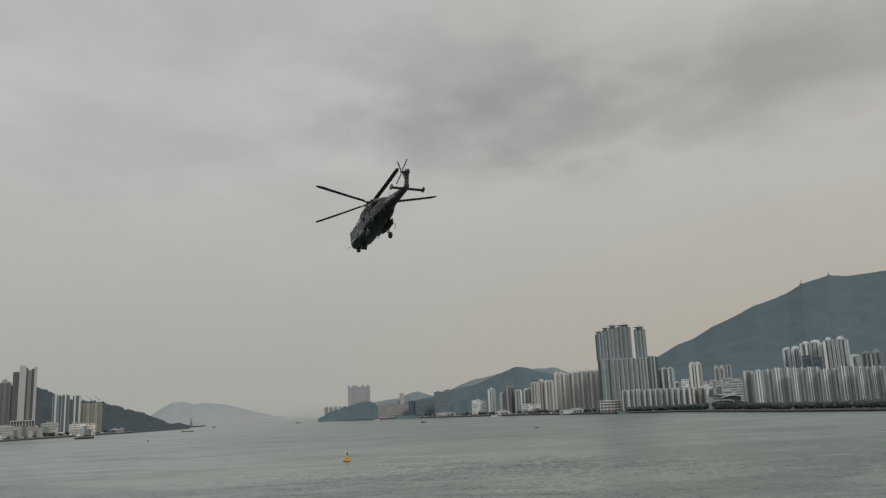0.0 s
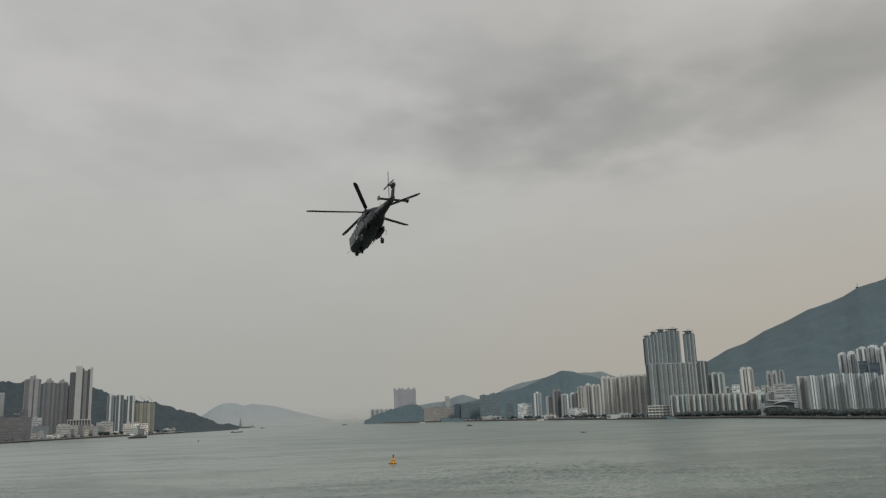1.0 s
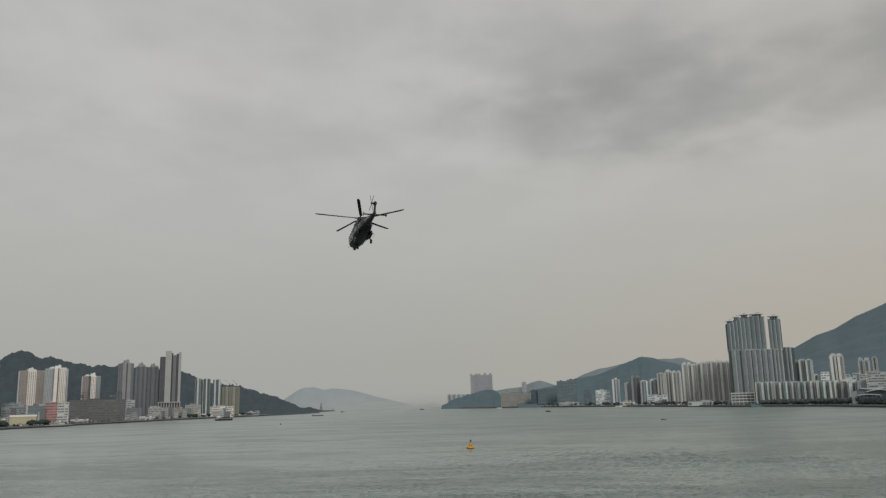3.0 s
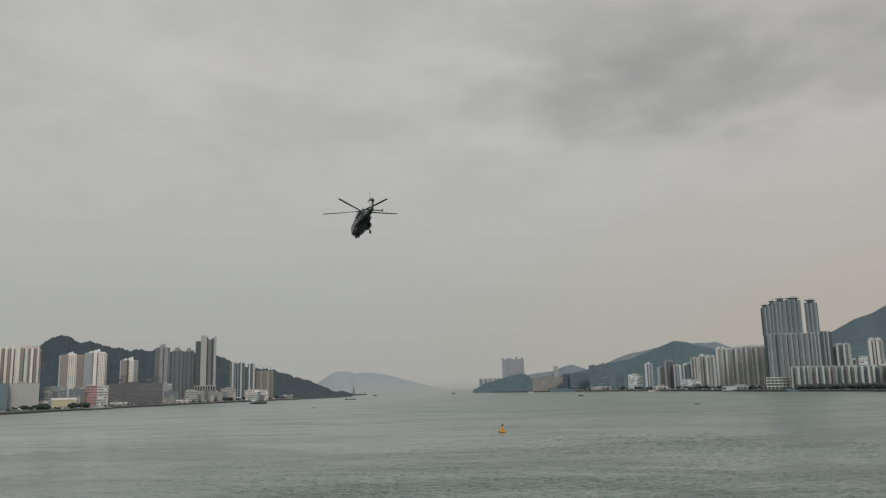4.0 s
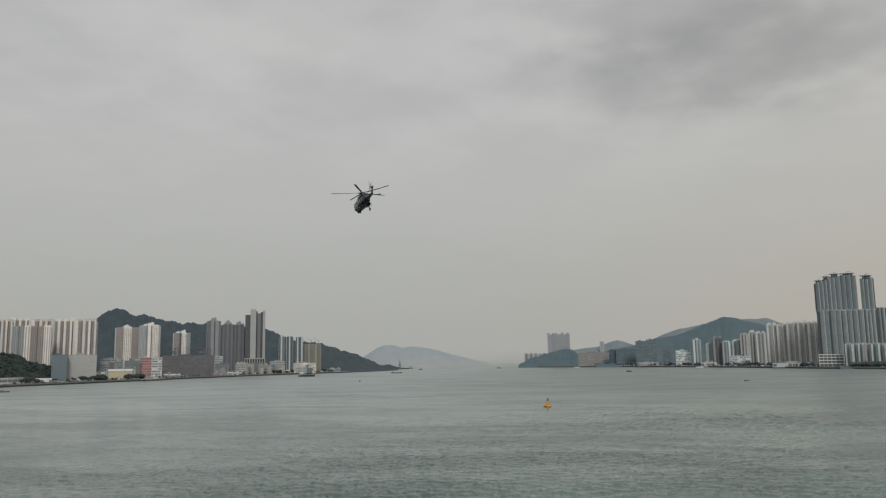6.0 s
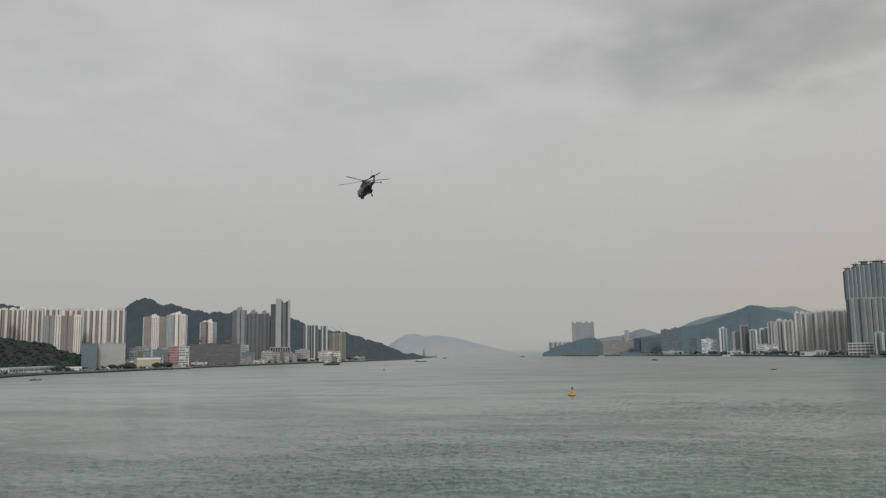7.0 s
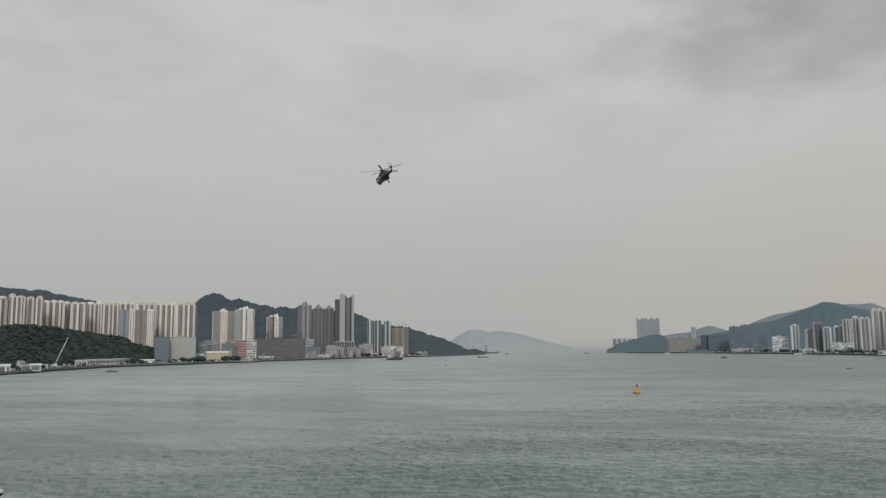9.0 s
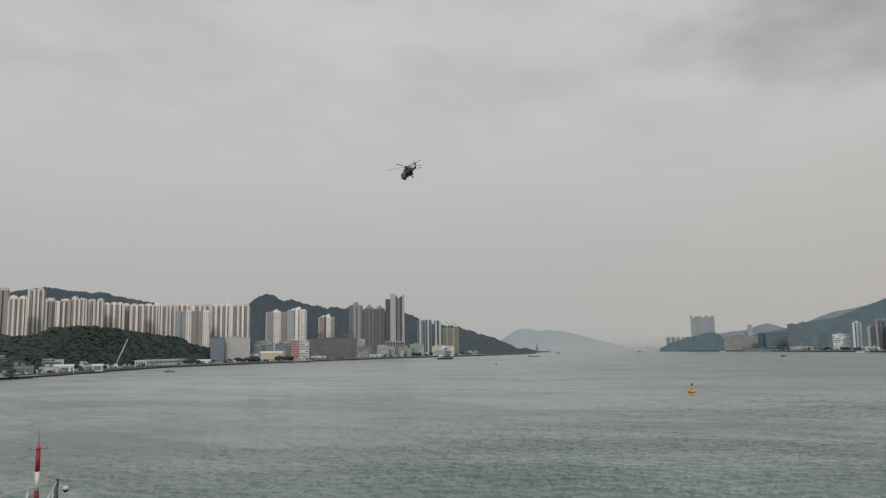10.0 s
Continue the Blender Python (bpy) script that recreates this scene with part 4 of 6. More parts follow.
def long_shed(start, end, deep, high):
    """A long low shed that follows the quay, with a ribbon of panes under its eaves."""
    p, q = polar(*start), polar(*end)
    mid, run = (p + q) / 2, q - p
    w = run.length
    root = thing("quayside_shed", pose(mid.x, mid.y, LAND, 0, 0, math.degrees(math.atan2(run.y, run.x))), "long white single-storey shed along the quay", "shed")
    part("wall", Geo().box(-w / 2, w / 2, 0, deep, -1.5, high), M["white_a"], root)
    panes = Geo()
    windows_on(panes, -w / 2 + 1, w / 2 - 1, -0.05, high * 0.35, high * 0.85, 1, 18, 0.72, 0.8)
    windows_side(panes, -w / 2 - 0.05, 1, deep - 1, high * 0.35, high * 0.85, 1, 4, -1, 0.6, 0.8)
    part("glazing", panes, M["glass"], root, kind="stuff")
    part("roof", Geo().box(-w / 2 - 0.8, w / 2 + 0.8, -1.2, deep + 0.8, high, high + 0.9), M["white"], root)
    for k in range(10):
        x = -w / 2 + w * k / 9
        part("pilaster", Geo().box(x - 0.3, x + 0.3, -0.4, 0.05, -1.5, high), M["white_b"], root)


long_shed((37.6, 1236), (34.95, 1350), 18, 8.0)
for az, d, w, h, st in ((45.9, 925, 22, 15, "bluegrey"), (44.9, 925, 18, 11, "bluegrey"), (43.5, 965, 18, 9, "mist"), (42.6, 985, 20, 9.5, "white"), (41.2, 1050, 34, 8.5, "mist"), (40.2, 1110, 12, 8, "mist"), (34.9, 1345, 16, 8, "mist"), (33.9, 1375, 22, 8, "white"), (26.1, 1670, 30, 8, "mist"), (22.1, 1860, 24, 8, "white"), (18.4, 2030, 20, 9, "mist"), (42.9, 1040, 10, 16, "mist")):
    block(az, d, w, h, st, "low quayside shed on the northern shore", 1 if h < 12 else 3, roof="pitched" if w > 18 and h < 13 else "flat", deep=12, name="quayside_shed")


def loading_frame():
    p = polar(45.85, 868)
    root = thing("loading_frame", pose(p.x, p.y, 0, 0, 0, 45.85), "dark steel loading frame on piles at the quay edge", "pier frame")
    for x in (-5, 5):
        for y in (-4, 4):
            part("pile", Geo().tube((x, y, -2), (x, y, 19), 0.9, 0.7, 8), M["dark"], root)
    for z in (4, 9, 14, 18.5):
        part("deck_beam", Geo().box(-6, 6, -5, 5, z, z + 1.3), M["dark"], root)
    part("hopper", Geo().box(-4.4, 4.4, -3.6, 3.6, 9.5, 17.5, 0.8), M["dark"], root)
    part("walkway", Geo().box(6, 24, -1.2, 1.2, 4, 4.8), M["dark"], root)


loading_frame()


def quay_crane():
    p = polar(39.46, 1150)
    root = thing("mobile_crane", pose(p.x, p.y, LAND, 0, 0, 39.46), "pale lattice-boom crane on the quay", "crane")
    part("chassis", Geo().box(-4, 4, -2, 2, 0, 2.2), M["concrete"], root)
    part("cab", Geo().box(-3.2, 2.0, -1.6, 1.6, 2.2, 5.6), M["white"], root)
    boom = Geo()
    a, b = Vector((-1.0, 0, 4.0)), Vector((13.0, 0, 38.5))
    for dy in (-0.8, 0.8):
        for dz in (-0.9, 0.9):
            boom.tube(a + Vector((0, dy, dz)), b + Vector((0, dy * 0.4, dz * 0.4)), 0.4, 0.28, 5)
    for k in range(16):
        p0, p1 = a.lerp(b, k / 16), a.lerp(b, (k + 1) / 16)
        boom.tube(p0 + Vector((0, -0.7, -0.7)), p1 + Vector((0, 0.6, 0.6)), 0.16, 0.16, 4)
    part("boom", boom, M["white"], root)
    part("hook_line", Geo().tube(b, b + Vector((0.3, 0, -20)), 0.06, 0.06, 4), M["dark"], root)


quay_crane()


def green_crane():
    p = polar(44.55, 935)
    root = thing("mobile_crane", pose(p.x, p.y, LAND, 0, 0, 44.55), "small dark green crawler crane at the quay", "crane")
    part("crawler", Geo().box(-3, 3, -1.8, 1.8, 0, 1.4), M["dark"], root)
    part("cab", Geo().box(-2.2, 1.6, -1.4, 1.4, 1.4, 4.2), M["green_paint"], root)
    part("boom", Geo().tube((0.5, 0, 3.2), (-13, 0, 17), 0.55, 0.3, 6).tube((0.5, 0.6, 4.2), (-13, 0, 17.4), 0.16, 0.16, 5), M["green_paint"], root)


M["green_paint"] = material("green_machine_paint", (0.06, 0.085, 0.07), 0.6, stain=0.4, stain_scale=0.5)
green_crane()


def terrace_house(az, d, base, w, floors, label):
    """A stepped white building with open balconies on each floor."""
    p = polar(az, d)
    root = thing("terraced_building", pose(p.x, p.y, base, 0, 0, az), label, "building")
    for k in range(floors):
        cut = k * w * 0.06
        part("storey", Geo().box(-w / 2 + cut, w / 2 - cut, 2.0 + k * 0.8, 14, 3.2 * k - (1.5 if k == 0 else 0), 3.2 * k + 2.9), M["mist_core"], root)
        part("balcony_slab", Geo().box(-w / 2 + cut - 0.5, w / 2 - cut + 0.5, k * 0.8, 14.3, 3.2 * k + 2.9, 3.2 * k + 3.35), M["white"], root)
        panes = Geo()
        windows_on(panes, -w / 2 + cut + 0.5, w / 2 - cut - 0.5, 1.95 + k * 0.8, 3.2 * k + 0.4, 3.2 * k + 2.5, 1, int(w / 3), 0.75, 1.0)
        part("glazing", panes, M["glass"], root, kind="stuff")


terrace_house(46.35, 950, LAND, 30, 6, "stepped pale building with open decks beside the pier")
terrace_house(43.55, 1035, LAND + 8, 12, 2, "small pale house among the trees of the knoll")

# low sheds and piers along the spit
for az, d, w, h, st in ((15.2, 2235, 40, 10, "mist"), (14.4, 2320, 30, 9, "bluegrey"), (13.8, 2385, 26, 11, "sand"), (13.2, 2450, 34, 8, "mist"), (12.5, 2560, 26, 9, "mist"), (11.6, 2760, 22, 12, "slate")):
    block(az, d, w, h, st, "low hazy shed along the spit", 2, deep=12, name="quayside_shed")


def pier(start, end, wide, label):
    p, q = polar(*start), polar(*end)
    mid, run = (p + q) / 2, q - p
    root = thing("pier", pose(mid.x, mid.y, 0, 0, 0, math.degrees(math.atan2(run.y, run.x))), label, "pier")
    w = run.length
    part("deck", Geo().box(-w / 2, w / 2, -wide / 2, wide / 2, 2.2, 3.0), M["concrete"], root)
    for k in range(max(2, int(w / 9)) + 1):
        x = -w / 2 + 1 + (w - 2) * k / max(2, int(w / 9))
        for y in (-wide * 0.4, wide * 0.4):
            part("pile", Geo().tube((x, y, -2), (x, y, 2.2), 0.5, 0.5, 7), M["weed"], root)
    part("shelter", Geo().box(-w * 0.3, -w * 0.05, -wide * 0.3, wide * 0.3, 3.0, 6.0).box(-w * 0.32, -w * 0.03, -wide * 0.38, wide * 0.38, 6.0, 6.4), M["mist_b"], root)


pier((46.8, 852), (44.2, 900), 8, "dark low pier on weedy piles off the quay")
pier((15.3, 2150), (14.2, 2215), 10, "low concrete pier off the spit")
pier((28.0, 1512), (26.6, 1545), 9, "low concrete landing stage off the quay")

# southern shore: headland estate, mid-rise blocks, tall clusters
p = polar(-0.89, 3000)
fort = thing("apartment_tower", pose(p.x, p.y, LAND, 0, 0, -0.89), "broad hazy grey-mauve apartment block with notched roofline", "high-rise")
panes = Geo()
# distance haze put into all wall and pane tones of this block
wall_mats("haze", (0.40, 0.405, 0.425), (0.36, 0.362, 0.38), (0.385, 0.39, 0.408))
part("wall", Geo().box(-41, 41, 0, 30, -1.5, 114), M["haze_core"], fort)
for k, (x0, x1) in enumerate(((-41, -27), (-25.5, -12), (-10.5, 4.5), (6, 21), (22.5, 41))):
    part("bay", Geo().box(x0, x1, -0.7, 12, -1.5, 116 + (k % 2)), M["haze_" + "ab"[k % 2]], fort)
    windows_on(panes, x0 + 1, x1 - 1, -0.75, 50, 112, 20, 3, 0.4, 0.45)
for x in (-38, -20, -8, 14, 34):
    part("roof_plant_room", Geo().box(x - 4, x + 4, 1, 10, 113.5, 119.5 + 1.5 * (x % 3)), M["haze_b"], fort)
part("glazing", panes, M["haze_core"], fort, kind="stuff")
# mist greys put the headland's haze into these blocks' walls
for i in range(7):
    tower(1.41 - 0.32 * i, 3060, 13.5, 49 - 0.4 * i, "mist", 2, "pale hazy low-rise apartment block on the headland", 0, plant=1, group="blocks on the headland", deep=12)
block(-3.29, 2700, 100, 46, "tan", "long tan low-rise block by the headland", 8, deep=30)
block(-4.6, 2650, 21.8, 53, "navy", "dark blue-grey office block by the water", 12)
block(-5.53, 2640, 63, 54, "steel", "dark blue-grey office block by the water", 12)
block(-6.55, 2560, 31, 78, "steel", "dark blue glass office tower", 18)
block(-7.26, 2562, 31, 82, "steel", "dark blue glass office tower", 18)
block(-8.3, 2480, 24, 48, "steel", "blue-grey waterfront block with window rows", 10)
block(-9.36, 2340, 40, 45, "white", "white mid-rise block with a window grid", 9)
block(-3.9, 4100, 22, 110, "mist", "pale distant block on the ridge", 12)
SHORE = "towers of the southern shore"
for az, d, w, h, st, n in ((-10.3, 2300, 19.7, 74, "white", 3), (-11.08, 2280, 16.4, 62, "mist", 3), (-11.64, 2260, 23.5, 76, "mauve", 4), (-12.2, 2240, 18.8, 66, "white", 3), (-12.75, 2230, 12, 67, "white", 2), (-13.05, 2230, 10, 70, "white", 2)):
    tower(az, d, w, h, st, n, "mid-height apartment tower by the southern shore", 4, plant=1, group=SHORE)
for az, d, w, h in ((-13.35, 2200, 18.3, 84), (-13.87, 2205, 19.6, 87), (-14.39, 2190, 21, 85)):
    tower(az, d, w, h, "sand", 4, "beige apartment tower with shallow bays", -5, plant=1, group=SHORE)
for az, d, w, h in ((-15.1, 2020, 21.5, 98), (-15.7, 2015, 21.2, 96), (-16.33, 2000, 22.2, 99), (-16.97, 1995, 21.9, 100), (-17.61, 1980, 22.8, 98)):
    tower(az, d, w, h, "sand", 5, "tall beige apartment tower in a close row", 3, plant=1, group=SHORE, strips=((0.2, "sand_a"), (0.12, "sand_b"), (0.05, "sand_core"), (0.25, "sand_b"), (0.1, "sand_a"), (0.05, "sand_core"), (0.23, "sand_b")))
block(-13.01, 2150, 50, 26, "white", "low pale green-white waterfront hall", 4)
block(-16.42, 1860, 92, 10.5, "mist", "long low grey waterfront building", 2, deep=20)
block(-11.0, 2200, 40, 11, "sand", "low shed on the southern waterfront", 2)
block(-7.0, 2450, 60, 12, "mist", "low shed on the southern waterfront", 2)


def bow(x0, x1, out, inset):
    """Plan of a bay whose front corners are cut back."""
    c = min((x1 - x0) * 0.28, out * 0.9)
    return [(x0, inset), (x0, -out + c), (x0 + c, -out), (x1 - c, -out), (x1, -out + c), (x1, inset)]


def bowed_tower(az, d, w, low, high, key, bays, turn, seed, crown=True):
    """A tall tower of bow-fronted bays with pale fins between dark slots, floor by floor glazing, and an open roof canopy."""
    rr = random.Random(seed)
    p = polar(az, d)
    root = thing("apartment_tower", pose(p.x, p.y, LAND, 0, 0, az + turn), "very tall slate-grey apartment tower with bowed bays and pale fins" if crown else "tall slate-grey apartment tower below the refuge floor", "high-rise", "cluster of tallest towers")
    top = high - LAND
    wide = 0.2 if low > 0 else -3.0
    # dark core and pale fins put slot shade and bright edges into colour
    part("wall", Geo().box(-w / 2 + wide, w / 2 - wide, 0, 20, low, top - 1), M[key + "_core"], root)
    panes, pitch = Geo(), w / bays
    floors = int((top - low) / 3.1)
    for k in range(bays):
        x0, x1 = -w / 2 + pitch * k + 0.5, -w / 2 + pitch * (k + 1) - 0.9
        out = rr.uniform(3.6, 6.2)
        rise = top + rr.choice((-3.0, 0.0, 1.2))
        part("bay", Geo().prism(bow(x0, x1, out, 1.0), low, rise), M[rr.choice((key + "_b", key + "_b", "slate_b"))], root)
        part("fin", Geo().box(x1 - 0.1, x1 + 0.75, -out * 0.72, 0.6, low, rise + 0.6), M[key + "_a"], root, "pale vertical fin")
        c = min((x1 - x0) * 0.28, out * 0.9)
        windows_on(panes, x0 + c + 0.2, x1 - c - 0.2, -out - 0.05, low + 1, rise - 2, floors, 2, 0.5, 0.62)
    for s in (-1, 1):
        windows_side(panes, s * (w / 2 - wide + 0.05), 1.5, 18.5, low + 1, top - 2, floors, 5, s, 0.5, 0.55)
    part("glazing", panes, M["upper_core"], root, kind="stuff")
    if not crown:
        part("parapet", Geo().box(-w / 2 + 0.4, w / 2 - 0.4, 0.5, 20.3, top - 1, top + 0.8), M[key + "_a"], root)
        return root
    part("roof_plant_room", Geo().box(-w * 0.3, w * 0.3, 3, 15, top - 1.1, top + 4.2), M[key + "_b"], root)
    part("roof_canopy", Geo().prism(bow(-w * 0.5, w * 0.42, 4.5, 15), top + 4.6, top + 5.5), M[key + "_a"], root, "overhanging pale roof canopy")
    posts = Geo()
    for x in (-w * 0.42, -w * 0.14, w * 0.12, w * 0.36):
        posts.box(x - 0.3, x + 0.3, -2.5, -1.9, top - 1, top + 4.6)
    part("canopy_post", posts, M[key + "_a"], root)
    arc = [(-w * 0.1, 2.0, top + 5.2), (-w * 0.06, 2.0, top + 7.6), (w * 0.06, 2.0, top + 8.6), (w * 0.2, 2.0, top + 8.2)]
    part("roof_davit", Geo().path(arc, 0.5, 6), M["upper_b"], root)
    return root


def promenade_towers():
    """The tallest cluster: joined slate-grey towers, broader below a refuge floor two fifths below the top."""
    for k, (az, d, w, h, n) in enumerate(((-18.17, 1842, 15.6, 177, 2), (-18.63, 1846, 14.8, 185, 2), (-19.12, 1850, 20, 190, 2), (-19.88, 1854, 30.5, 190, 3), (-20.91, 1850, 23.6, 183, 3))):
        root = bowed_tower(az, d, w, 113, h, "upper", n, (az + 19.6) * 5, k)
        part("refuge_floor", Geo().box(-w / 2, w / 2, -4, 20, 114, 115).box(-w / 2, w / 2, -4, 20, 117, 117.6), M["slate_a"], root, "open refuge floor between tower halves")
    for k, (az, d, w, h, n) in enumerate(((-18.35, 1832, 19, 117, 2), (-19.0, 1830, 20, 117.5, 2), (-19.65, 1830, 19, 117, 2), (-20.3, 1832, 20, 117, 2), (-20.95, 1836, 20, 116, 3), (-21.49, 1868, 21, 121, 3))):
        bowed_tower(az, d, w, -1.5, h, "lower", n, (az + 19.6) * 5, 20 + k, False)


promenade_towers()
p = polar(-18.55, 1752)
podium = thing("terminal_podium", pose(p.x, p.y, LAND, 0, 0, -18.55), "white three-decked podium building at the waterside", "building")
part("wall", Geo().box(-22, 22, 1.5, 20, -1.5, 22), M["slate_core"], podium)
for z in (5.5, 11.5, 17.5, 23.0):
    part("deck", Geo().box(-23, 23, -1, 21, z, z + 1.6), M["white"], podium)
for i in range(7):
    part("column", Geo().box(-22 + i * 7.2, -21.2 + i * 7.2, -0.5, 0.3, -1.5, 23), M["white"], podium)
for i in range(13):
    tower(-19.56 - 0.372 * i, 1732 - 10 * i, 10.9, 47.5 - 0.3 * i, "sage" if i % 3 else "sand", 2, "pale mid-rise apartment block in a waterfront row", (-6, 6)[i % 2], plant=0, group="waterfront row", deep=14)
for az, d, w, h, st in ((-21.95, 1900, 11, 92, "sage"), (-22.38, 1885, 14, 93, "sage"), (-22.78, 1880, 14, 93, "sage"), (-23.09, 1900, 10.5, 60, "pale"), (-23.62, 1900, 17.7, 61, "white")):
    tower(az, d, w, h, st, 3, "pale apartment tower behind the waterfront row", 4, plant=1, group=SHORE)
tower(-24.43, 1700, 24, 92, "sand", 4, "beige apartment tower behind the promenade", 6, plant=1, group=SHORE)
tower(-25.94, 1800, 20.4, 85, "mist", 4, "hazy grey apartment tower below the mountain", 0, plant=1, group=SHORE)
tower(-26.57, 1900, 9.5, 93, "mist", 2, "slim hazy grey tower below the mountain", 0, plant=1, group=SHORE)
block(-26.7, 1560, 34, 56, "mist", "grey flat-roofed block behind the promenade", 14)
for az, d, w, h, st in ((-23.2, 1665, 14, 41, "sage"), (-23.75, 1640, 14, 43, "sand"), (-24.25, 1620, 14, 42, "sage"), (-24.75, 1600, 13, 43, "pale"), (-25.2, 1585, 14, 40, "sage"), (-25.7, 1570, 14, 42, "mist")):
    tower(az, d, w, h, st, 2, "pale mid-rise block behind the promenade", 4, plant=1, deep=14, group=SHORE)

rr = random.Random(8)
for k in range(9):
    az = -23.3 - 0.36 * k
    block(az, 1700 + rr.uniform(-25, 60), rr.uniform(12, 22), rr.uniform(44, 62), rr.choice(("sage", "white", "mist", "sand", "pale")), "pale mid-rise block behind the promenade", 8, deep=14)
p = polar(-26.35, 1492)
hall = thing("civic_hall", pose(p.x, p.y, LAND, 0, 0, -26.35), "low modern civic hall with stacked white overhanging roofs", "building")
part("wall", Geo().box(-24, 20, 2, 24, -1.5, 26), M["slate_core"], hall, "dark glass front")
for x0, x1, y0, z0, rise in ((-26, 8, -3, 14.0, 1.5), (-12, 25, -5, 19.5, 3.5), (-20, 16, -1, 25.5, -1.5)):
    sweep = [[(x0 + (x1 - x0) * k / 8, y, z0 + rise * math.sin(math.pi * k / 8)) for k in range(9)] + [(x0 + (x1 - x0) * (8 - k) / 8, y, z0 + rise * math.sin(math.pi * k / 8) + 1.7) for k in range(9)] for y in (y0, 26)]
    part("roof_slab", Geo().loft(sweep[::-1], smooth=False), M["mist_a"], hall, "pale swept roof slab")
for k in range(8):
    part("column", Geo().tube((-22 + 6 * k, -0.5, -1.5), (-22 + 6 * k, -0.5, 14), 0.4, 0.4, 8), M["white"], hall)
part("side_block", Geo().box(-34, -25, 4, 20, -1.5, 22), M["mist_core"], hall)
ROW = "close row of white and grey slabs"
for az, d, w, h, n in ((-27.76, 1420, 14.9, 65, 3), (-28.64, 1390, 27.9, 64, 6), (-29.83, 1380, 28.9, 65, 6), (-30.8, 1350, 20, 63, 4), (-31.7, 1340, 20, 62.5, 4), (-32.65, 1320, 24, 58, 6), (-33.71, 1300, 24.8, 60, 5), (-34.6, 1275, 16, 57.5, 4), (-35.35, 1270, 16, 57, 4), (-36.3, 1250, 25.4, 56, 5), (-37.6, 1235, 26, 56, 5)):
    tower(az, d, w, h, "sand" if n == 3 else "slab", n, "grey apartment slab with bright white vertical bays", 3, plant=0, group=ROW, strips=None if n == 3 else ((0.16, "slab_b"), (0.09, "slab_a"), (0.05, "slab_core"), (0.08, "slab_a"), (0.20, "slab_b"), (0.05, "slab_core"), (0.13, "slab_b"), (0.07, "slab_a"), (0.17, "slab_b")))
for az, d, w, h, st, n in ((-30.53, 1560, 26.9, 103, "white", 5), (-31.75, 1525, 33.8, 110, "white", 6), (-33.21, 1500, 36.8, 111, "white", 6), (-34.18, 1500, 17.6, 82, "white", 3), (-35.15, 1450, 31, 83, "slate", 5), (-36.9, 1450, 30, 90, "grey", 5)):
    tower(az, d, w, h, st, n, "pale apartment tower standing behind the slab row", -4, plant=1, group=SHORE)
block(-31.4, 1420, 13, 84, "navy", "dark blue glass tower behind the slabs", 22, deep=20)
block(-32.05, 1415, 14, 80, "navy", "dark blue glass tower behind the slabs", 20, deep=20)
for az, h in ((-31.7, 18), (-33.4, 16)):
    p = polar(az, 3200)
    mast = thing("radio_mast", pose(p.x, p.y, 418 if az > -32 else 439, 0, 0, 0), "thin radio mast on the mountain crest", "mast")
    part("pole", Geo().tube((0, 0, -8), (0, 0, h), 1.2 if az > -32 else 3.0, 0.6, 6), M["dark"], mast)
    part("hut", Geo().box(-5, 5, -3, 3, -6, 4), M["dark"], mast)


# ---- helicopter ----
M["heli"] = material("dark_blue_grey_paint", (0.034, 0.039, 0.050), 0.30, grain=0.12, scale=1.5, stain=0.3, stain_scale=0.5)
# two-tone belly paint, with the underside's shade put into its black
M["heli_belly"] = material("shaded_belly_paint", (0.0055, 0.006, 0.0075), 0.5, grain=0.15, scale=1.5, stain=0.2, stain_scale=0.5)
# pale panels and strips put the flank's glints and reflections into colour
M["heli_pale"] = material("pale_grey_glints", (0.27, 0.295, 0.34), 0.4, grain=0.12, scale=1.5, stain=0.4, stain_scale=0.6)
M["heli_glass"] = material("cockpit_glass", (0.02, 0.024, 0.028), 0.08, grain=0.1, stain=0.0)
M["rubber"] = material("black_rubber", (0.018, 0.018, 0.019), 0.8, scale=6, stain=0.2)
M["blade"] = material("blade_composite", (0.030, 0.031, 0.034), 0.55, scale=1.0, stain=0.2, stain_scale=0.4)
M["steel"] = material("brushed_steel", (0.35, 0.35, 0.36), 0.4, 0.8, scale=4)
M["rail_white"] = material("white_rail_paint", (0.66, 0.67, 0.65), 0.45, scale=3, stain=0.3, stain_scale=0.8)
M["lens_red"] = material("red_lens", (0.55, 0.05, 0.04), 0.2, stain=0.0)


def ring(x, half, z0, z1, n=18, square=2.6):
    out = []
    for i in range(n):
        a = 2 * math.pi * i / n
        c, s = math.cos(a), math.sin(a)
        y = half * math.copysign(abs(c) ** (2 / square), c)
        z = (z0 + z1) / 2 + (z1 - z0) / 2 * math.copysign(abs(s) ** (2 / square), s)
        out.append((x, y, z))
    return out


